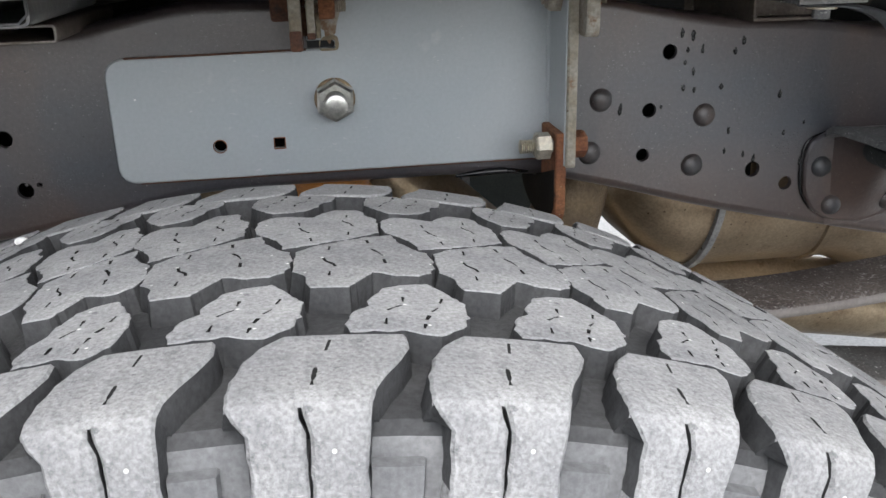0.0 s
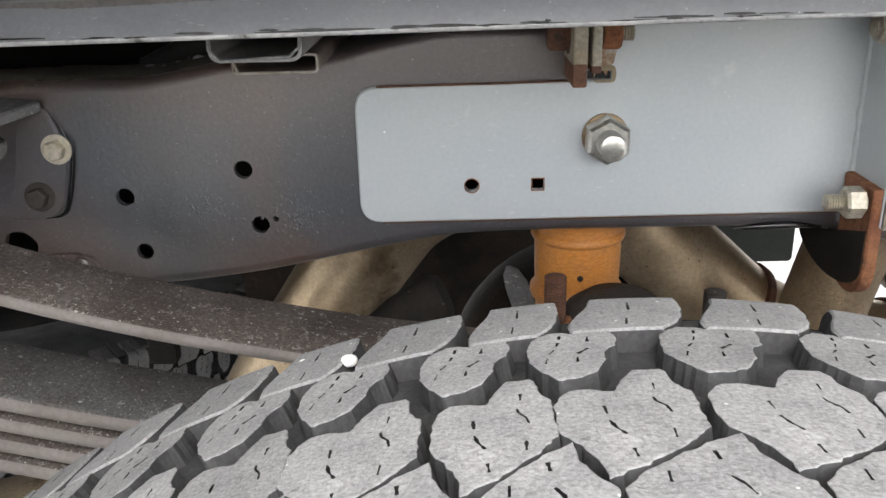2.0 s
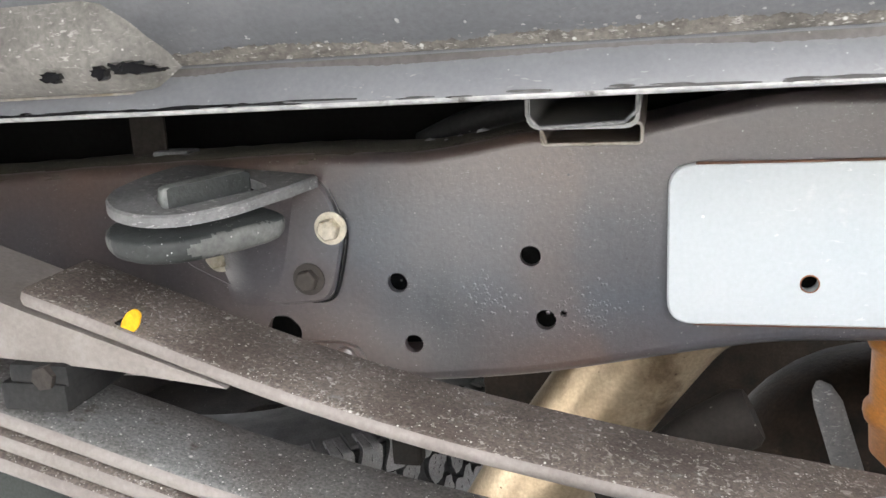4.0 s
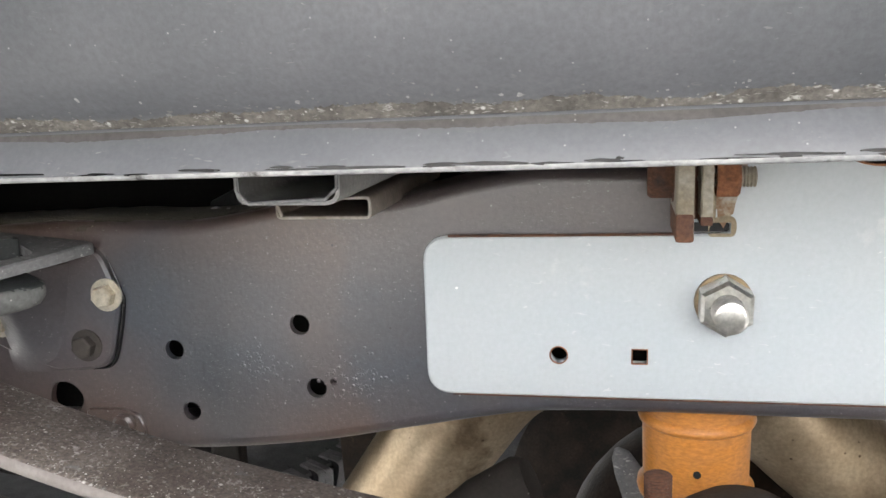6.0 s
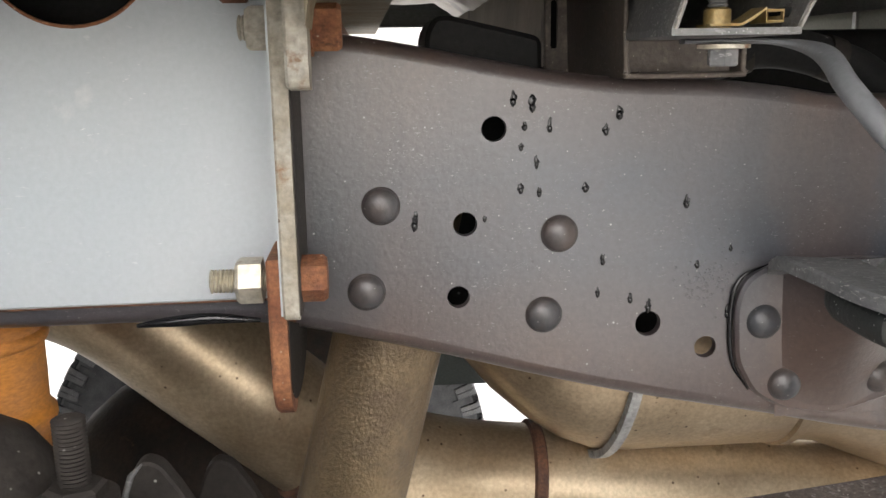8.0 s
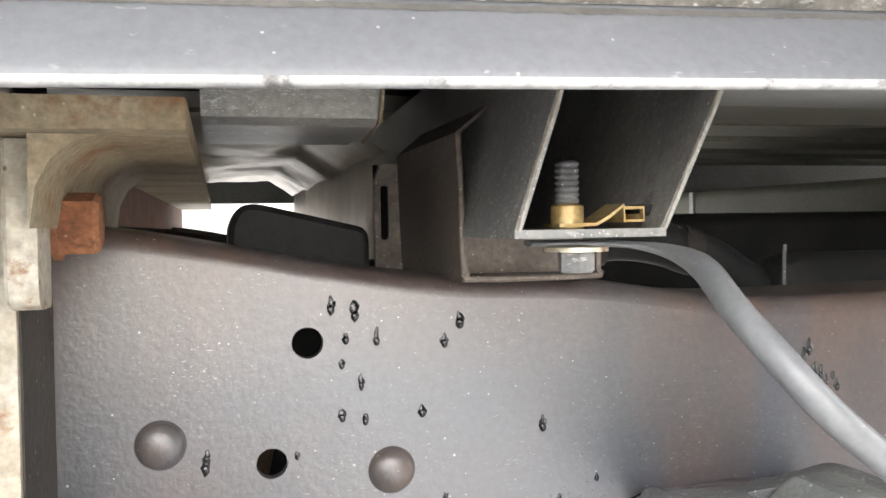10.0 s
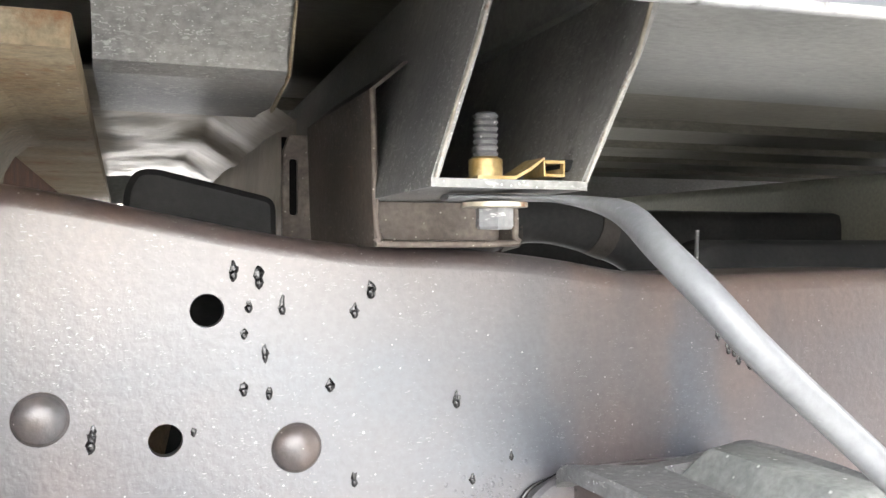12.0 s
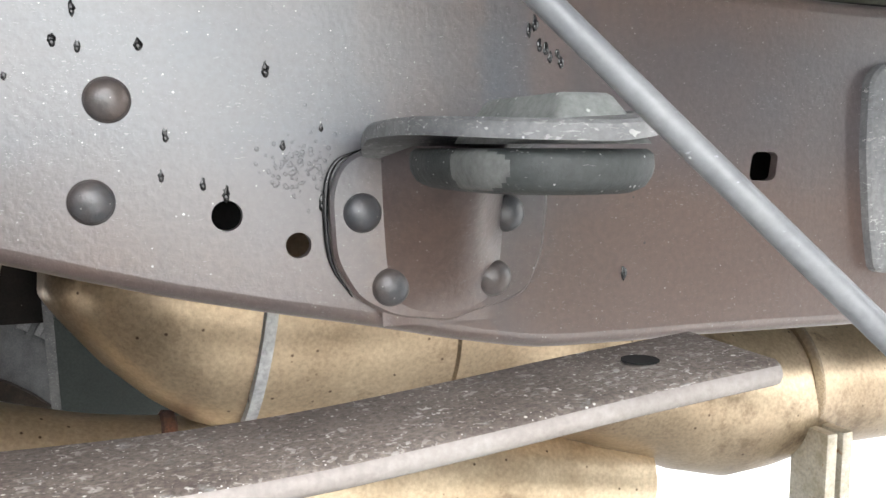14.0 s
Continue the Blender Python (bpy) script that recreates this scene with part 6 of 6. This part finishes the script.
def block_mesh(name, poly, slits, mid, narrow, grow=-0.0002):
    """A tread block in millimetres (around, across): chamfered top, walls down to the groove, slits cut in."""
    bm = bmesh.new()

    def add(pl, cuts, depth, cham):
        pl = [((p[0] - mid) * narrow * 0.001, p[1] * 0.001 - MID) for p in pl]
        pl = shrink(pl, -grow)
        dense = []
        for i, p in enumerate(pl):
            q = pl[(i + 1) % len(pl)]
            m = max(1, int((Vector(q) - Vector(p)).length / 0.0019))
            for j in range(m):
                x, y = p[0] + (q[0] - p[0]) * j / m, p[1] + (q[1] - p[1]) * j / m
                d, g = Vector((x * 260, y * 260, 1.7)), Vector((x * 900, y * 900, 4.1))
                dense.append((x + 0.0008 * noise.noise(d) + 0.0008 * noise.noise(g), y + 0.0008 * noise.noise(d + Vector((7, 3, 5))) + 0.0008 * noise.noise(g + Vector((7, 3, 5)))))
        inner = shrink(dense, cham * 1.3)
        top = [bm.verts.new(on_tyre(*p)) for p in inner]
        soft = [bm.verts.new(on_tyre(*p, cham * 0.3)) for p in shrink(dense, cham * 0.45)]
        rim = [bm.verts.new(on_tyre(*p, cham)) for p in dense]
        foot = [bm.verts.new(on_tyre(*p, depth)) for p in shrink(dense, -0.0012)]
        k = len(top)
        for i in range(k):
            j = (i + 1) % k
            bm.faces.new((top[i], top[j], soft[j], soft[i]))
            bm.faces.new((soft[i], soft[j], rim[j], rim[i]))
            # walls take the groove colour, which holds part of their shade
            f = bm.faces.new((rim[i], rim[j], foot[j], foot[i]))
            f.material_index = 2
        edges = [bm.edges.get((top[i], top[(i + 1) % k])) for i in range(k)]
        for c in cuts:
            loop = sipe([((p[0] - mid) * narrow * 0.001, p[1] * 0.001 - MID) for p in c])
            a = [bm.verts.new(on_tyre(*p)) for p in loop]
            b = [bm.verts.new(on_tyre(*p, 0.0045)) for p in loop]
            for i in range(len(loop)):
                j = (i + 1) % len(loop)
                f = bm.faces.new((a[i], a[j], b[j], b[i]))
                f.material_index = 1
                edges.append(bm.edges.get((a[i], a[j])))
            bm.faces.new(b).material_index = 1
        bmesh.ops.triangle_fill(bm, use_beauty=True, use_dissolve=False, edges=edges)

    add(poly, slits, 0.0095, 0.0004)
    me = bpy.data.meshes.new(name)
    bmesh.ops.recalc_face_normals(bm, faces=bm.faces)
    bm.to_mesh(me)
    bm.free()
    for mat in ("rubber", "slit", "groove"):
        me.materials.append(M[mat])
    return me


A_ROWS = [(239.0, 22, 55.5), (232, 15.5, 55.5), (225, 12.5, 53), (216, 10, 48), (209, 9.3, 45.5), (204, 9.6, 44.2), (200, 11.5, 43.6), (196, 14, 43.4), (191, 14.6, 43.4), (186, 14.8, 43.4), (178, 14.8, 43.4), (170, 14.8, 43.4), (163, 15.2, 43.0)]
B_TOP = [(40.4, 240.6), (38.8, 246.0), (40.8, 255.0), (45.8, 260.2), (46.6, 266.4), (51.0, 275.4), (57.0, 279.2), (66.6, 280.6), (75.6, 264.0), (75.4, 253.4), (72.8, 244.8), (65.6, 238.9), (59.9, 239.6), (56.0, 242.2), (48.4, 241.4)]
C_TOP = [(-24.6, 315.2), (-16.5, 323.0), (0.5, 334.0), (11.5, 338.7), (12.8, 328.4), (17.0, 321.6), (21.8, 315.4), (22.9, 309.0), (22.5, 297.5), (20.2, 292.5), (16.0, 288.6), (9.0, 288.4), (1.5, 291.2), (0.2, 289.6), (-6.0, 278.0), (-7.5, 276.6), (-18.7, 276.6), (-20.5, 281.0), (-20.6, 287.0), (-25.0, 293.2)]
A_SLITS = [[(34.6, 235.5), (33.4, 229.0)], [(30.8, 219.5), (29.8, 210.5)]]
B_SLITS = [[(57.0, 267.5), (56.6, 263.5)], [(56.0, 260.6), (53.5, 258.5), (51.5, 256.5)], [(50.8, 250.5), (50.2, 246.0)],
           [(69.0, 267.0), (67.8, 263.0)], [(66.8, 259.0), (64.5, 256.0)], [(63.4, 253.0), (62.2, 249.6)], [(61.5, 246.6), (60.9, 243.2)]]
C_SLITS = [[(-12.4, 321.0), (-12.8, 316.0)], [(-14.8, 306.5), (-14.0, 302.6), (-11.5, 299.5), (-11.0, 296.8)], [(-12.8, 291.5), (-13.2, 287.2)],
           [(1.2, 329.6), (1.6, 325.2)], [(2.0, 317.6), (4.4, 313.8), (5.8, 309.4)], [(5.8, 305.5), (6.0, 300.5)]]


def turned(poly):
    return [(31 - p[0], 658 - p[1]) for p in poly]


def shoulder_mesh(flip, mid, narrow):
    """The outer lug: over the shoulder and down the sidewall, split by a narrow slit on its side."""
    bm = bmesh.new()

    def put(u, v, sink=0.0):
        if flip:
            u, v = 31 - u, 658 - v
        return bm.verts.new(on_tyre((u - mid) * narrow * 0.001, v * 0.001 - MID, sink))

    def sheet(cols, plain=None):
        """cols: for each row its list of (around, across, sink)."""
        grid = [[put(*c) for c in row] for row in cols]
        for ra, rb, a, b in zip(cols, cols[1:], grid, grid[1:]):
            for k in range(len(a) - 1):
                f = bm.faces.new((a[k], a[k + 1], b[k + 1], b[k]))
                # deep walls take the shade-darkened groove colour, the rest the dusty one
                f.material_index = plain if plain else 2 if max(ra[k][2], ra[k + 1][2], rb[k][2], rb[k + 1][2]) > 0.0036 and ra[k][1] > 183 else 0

    def lug(lo, hi, rows):
        """A strip of the lug between two fractions of its width, with rounded rims and walls down into the groove."""
        cols = []
        fine = []
        for (v, l, r), (v2, l2, r2) in zip(rows, rows[1:]):
            k = max(1, int(abs(v2 - v) / 2.4))
            fine += [(v + (v2 - v) * i / k, l + (l2 - l) * i / k, r + (r2 - r) * i / k) for i in range(k)]
        rows = [(v, l + 0.9 * noise.noise(Vector((v * 0.3, lo * 9, 1.3))), r + 0.9 * noise.noise(Vector((v * 0.3, hi * 9, 7.7)))) for v, l, r in fine + [rows[-1]]]
        for v, l, r in rows:
            a, b = (l + (r - l) * lo if lo else l), (l + (r - l) * hi if hi < 1 else r)
            w0, w1 = (9.0 if lo == 0 else 4.0), (9.0 if hi == 1 else 4.0)
            row = [(a - (1.3 if lo == 0 else 0), v, w0 / 1000), (a, v, 0.0009), (a + 0.9, v, 0.0)]
            row += [(a + (b - a) * f, v, 0.0) for f in (0.3, 0.5, 0.7)]
            row += [(b - 0.9, v, 0.0), (b, v, 0.0009), (b + (1.3 if hi == 1 else 0), v, w1 / 1000)]
            cols.append(row)
        v0, v1 = rows[0][0], rows[-1][0]
        first = [(c[0], v0 + 0.9, 0.0009 + c[2]) for c in cols[0]]
        foot = [(c[0], v0 + 1.8, 0.0100) for c in cols[0]]
        last = [(c[0], v1 - 0.9, 0.0009 + c[2]) for c in cols[-1]]
        heel = [(c[0], v1 - 1.4, 0.0100) for c in cols[-1]]
        sheet([foot, first, *cols, last, heel])

    top = [r for r in A_ROWS if r[0] >= 203]
    low = [r for r in A_ROWS if r[0] <= 205]
    lug(0, 1, top)
    lug(0, 0.485, low)
    lug(0.515, 1, low)
    # foot between neighbouring lugs, low on the sidewall
    cols = []
    for v in (186, 182, 172, 160, 150):
        cols.append([(43.6, v, 0.006), (44.2, v, 0.0032), (51, v, 0.0030), (57.5, v, 0.0034), (58.2, v, 0.006)])
    sheet([[(c[0], 187.2, 0.008) for c in cols[0]], *cols], 3)
    for c in A_SLITS:
        loop = sipe([(p[0], p[1]) for p in c], 0.55, 1.1)
        a = [put(p[0], p[1], -0.00012) for p in loop]
        f = bm.faces.new(a)
        f.material_index = 1
    me = bpy.data.meshes.new("shoulder_block")
    bmesh.ops.recalc_face_normals(bm, faces=bm.faces)
    for f in bm.faces:
        f.smooth = True
    for e in bm.edges:
        if len(e.link_faces) == 2 and e.calc_face_angle(3.2) > radians(26):
            e.smooth = False
    bm.to_mesh(me)
    bm.free()
    for mat in ("rubber", "slit", "groove", "side_rubber"):
        me.materials.append(M[mat])
    return me


# the tread's pitches come in three lengths, in an irregular order; these stand round the top, the others follow by chance
SIZES = (0.755, 0.862, 0.985)
ORDER = [42.5, 36.3, 47.0, 48.0, 47.5, 40.4, 38.9, 34.9]
rng = random.Random(8)
more = [36.5] * 19 + [42.0] * 19 + [47.5] * 19
rng.shuffle(more)
fit_on = (2000 * math.pi * RAD - sum(ORDER)) / sum(more)
JOINTS = [-112.0]
for step in ORDER + [q * fit_on for q in more]:
    JOINTS.append(JOINTS[-1] + step)
COUNT = len(JOINTS) - 1
NOMINAL = [-24.9 + PITCH * (k - 2) for k in range(COUNT + 1)]


def warped(u):
    """From the even pitch to the irregular one, in millimetres round the tyre, and the local squeeze."""
    turns, u0 = divmod(u - NOMINAL[0], NOMINAL[-1] - NOMINAL[0])
    k = min(COUNT - 1, int(u0 / PITCH))
    f = u0 / PITCH - k
    length = JOINTS[k + 1] - JOINTS[k]
    return JOINTS[k] + f * length + turns * 2000 * math.pi * RAD, length / PITCH


KINDS = []
for nm, mid, make in (("shoulder_block", 32.0, lambda m, q: shoulder_mesh(False, m, q)), ("shoulder_block", -1.0, lambda m, q: shoulder_mesh(True, m, q)),
                      ("inner_block", 57.0, lambda m, q: block_mesh("inner_block", B_TOP, B_SLITS, m, q)),
                      ("inner_block", -26.0, lambda m, q: block_mesh("inner_block", turned(B_TOP), [turned(c) for c in B_SLITS], m, q)),
                      ("centre_block", -1.0, lambda m, q: block_mesh("centre_block", C_TOP, C_SLITS, m, q)),
                      ("centre_block", 32.0, lambda m, q: block_mesh("centre_block", turned(C_TOP), [turned(c) for c in C_SLITS], m, q))):
    KINDS.append((nm, mid, [make(mid, q) for q in SIZES]))


def wheel(name, label, m, near):
    """A tyre with its tread blocks, on a plain steel wheel. near: the angle from the top within which blocks are pieces of their own."""
    t = thing(name, label, "tyre")
    t.matrix_world = m
    prof = []
    for k in range(61):
        s = -0.244 + 0.488 * k / 60
        p = on_tyre(0, s, 0.0085 if abs(s) < 0.085 else 0.0088 if abs(s) < 0.134 else 0.0070 if abs(s) < 0.169 else 0.006)
        prof.append((p.z, p.y))
    prof.append((0.250, prof[-1][1] - 0.01))
    prof.insert(0, (0.250, prof[0][1] + 0.01))
    # groove floors are coloured darker, partly for shade
    ob = part("carcass", lathe(prof, (0, 0, 0), "y", 128, close=True), "groove", t, "tyre carcass, its grooves darkened for shade", smooth=50)
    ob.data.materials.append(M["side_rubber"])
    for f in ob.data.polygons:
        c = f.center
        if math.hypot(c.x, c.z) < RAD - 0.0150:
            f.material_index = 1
    part("wheel_disc", lathe([(0.238, -0.085), (0.246, -0.095), (0.246, 0.09), (0.236, 0.085), (0.232, 0.02), (0.05, 0.0), (0.05, -0.02), (0.225, -0.01)], (0, 0, 0), "y", 64, close=True), "cast", t, "grey steel wheel", smooth=40)
    rest = bmesh.new()
    for k in range(COUNT):
        for nm, mid, made in KINDS:
            place, length = warped(mid + PITCH * (k - 2))
            # a block that reaches into the next pitch takes the size that fits both
            reach = (warped(mid + 22 + PITCH * (k - 2))[0] - warped(mid - 22 + PITCH * (k - 2))[0]) / 44
            me = made[min(range(3), key=lambda i: abs(SIZES[i] - reach))]
            angle = math.remainder(place * 0.001 / RAD, 2 * math.pi)
            turn = Matrix.Rotation(angle, 4, "Y")
            if abs(angle) < near:
                ob = new(nm, me)
                ob.parent = t
                ob.matrix_local = turn
            else:
                tmp = bmesh.new()
                tmp.from_mesh(me)
                tmp.transform(turn)
                tmp_me = bpy.data.meshes.new("tmp")
                tmp.to_mesh(tmp_me)
                tmp.free()
                rest.from_mesh(tmp_me)
                bpy.data.meshes.remove(tmp_me)
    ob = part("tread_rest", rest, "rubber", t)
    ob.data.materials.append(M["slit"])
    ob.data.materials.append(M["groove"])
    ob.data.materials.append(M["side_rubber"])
    ob["kind"] = "stuff"
    return t


lean = Matrix.Rotation(radians(-4.2), 4, "X")
near_wheel = wheel("truck_tyre", "dusty grey all-terrain truck tyre with deep tread blocks", Matrix.Translation((0.0609, MID - 0.0293, 0.4334)) @ lean, 1.4)
for u, s, r in ((-0.1150, 0.1010, 0.0033), (-0.136, 0.1150, 0.0018)):
    bm = bmesh.new()
    bmesh.ops.create_icosphere(bm, subdivisions=2, radius=1, matrix=Matrix.Translation(on_tyre(u, s, 0.001)) @ Matrix.Diagonal((r, r * 0.9, r * 0.75, 1)))
    for v in bm.verts:
        v.co += Vector((0, 0, 0.12 * r * noise.noise(v.co * 400)))
    ob = solid("pebble", bm, "stone", "small white pebble stuck in the tyre tread", "pebble", smooth=60)
    ob.matrix_world = near_wheel.matrix_basis.copy()
far_wheel = copy_thing(near_wheel, Matrix.Translation((0.1250, 2.080, 0.1030)) @ Matrix.Rotation(radians(-8), 4, "X"))
far_wheel.name = "truck_tyre"
spare = copy_thing(near_wheel, Matrix.Translation((-0.715, 1.46, 0.355)) @ Matrix.Rotation(radians(90), 4, "X") @ Matrix.Rotation(radians(20), 4, "Y"))
spare.name = "spare_tyre"
tagged(spare, "dusty grey spare truck tyre hung flat under the bed")
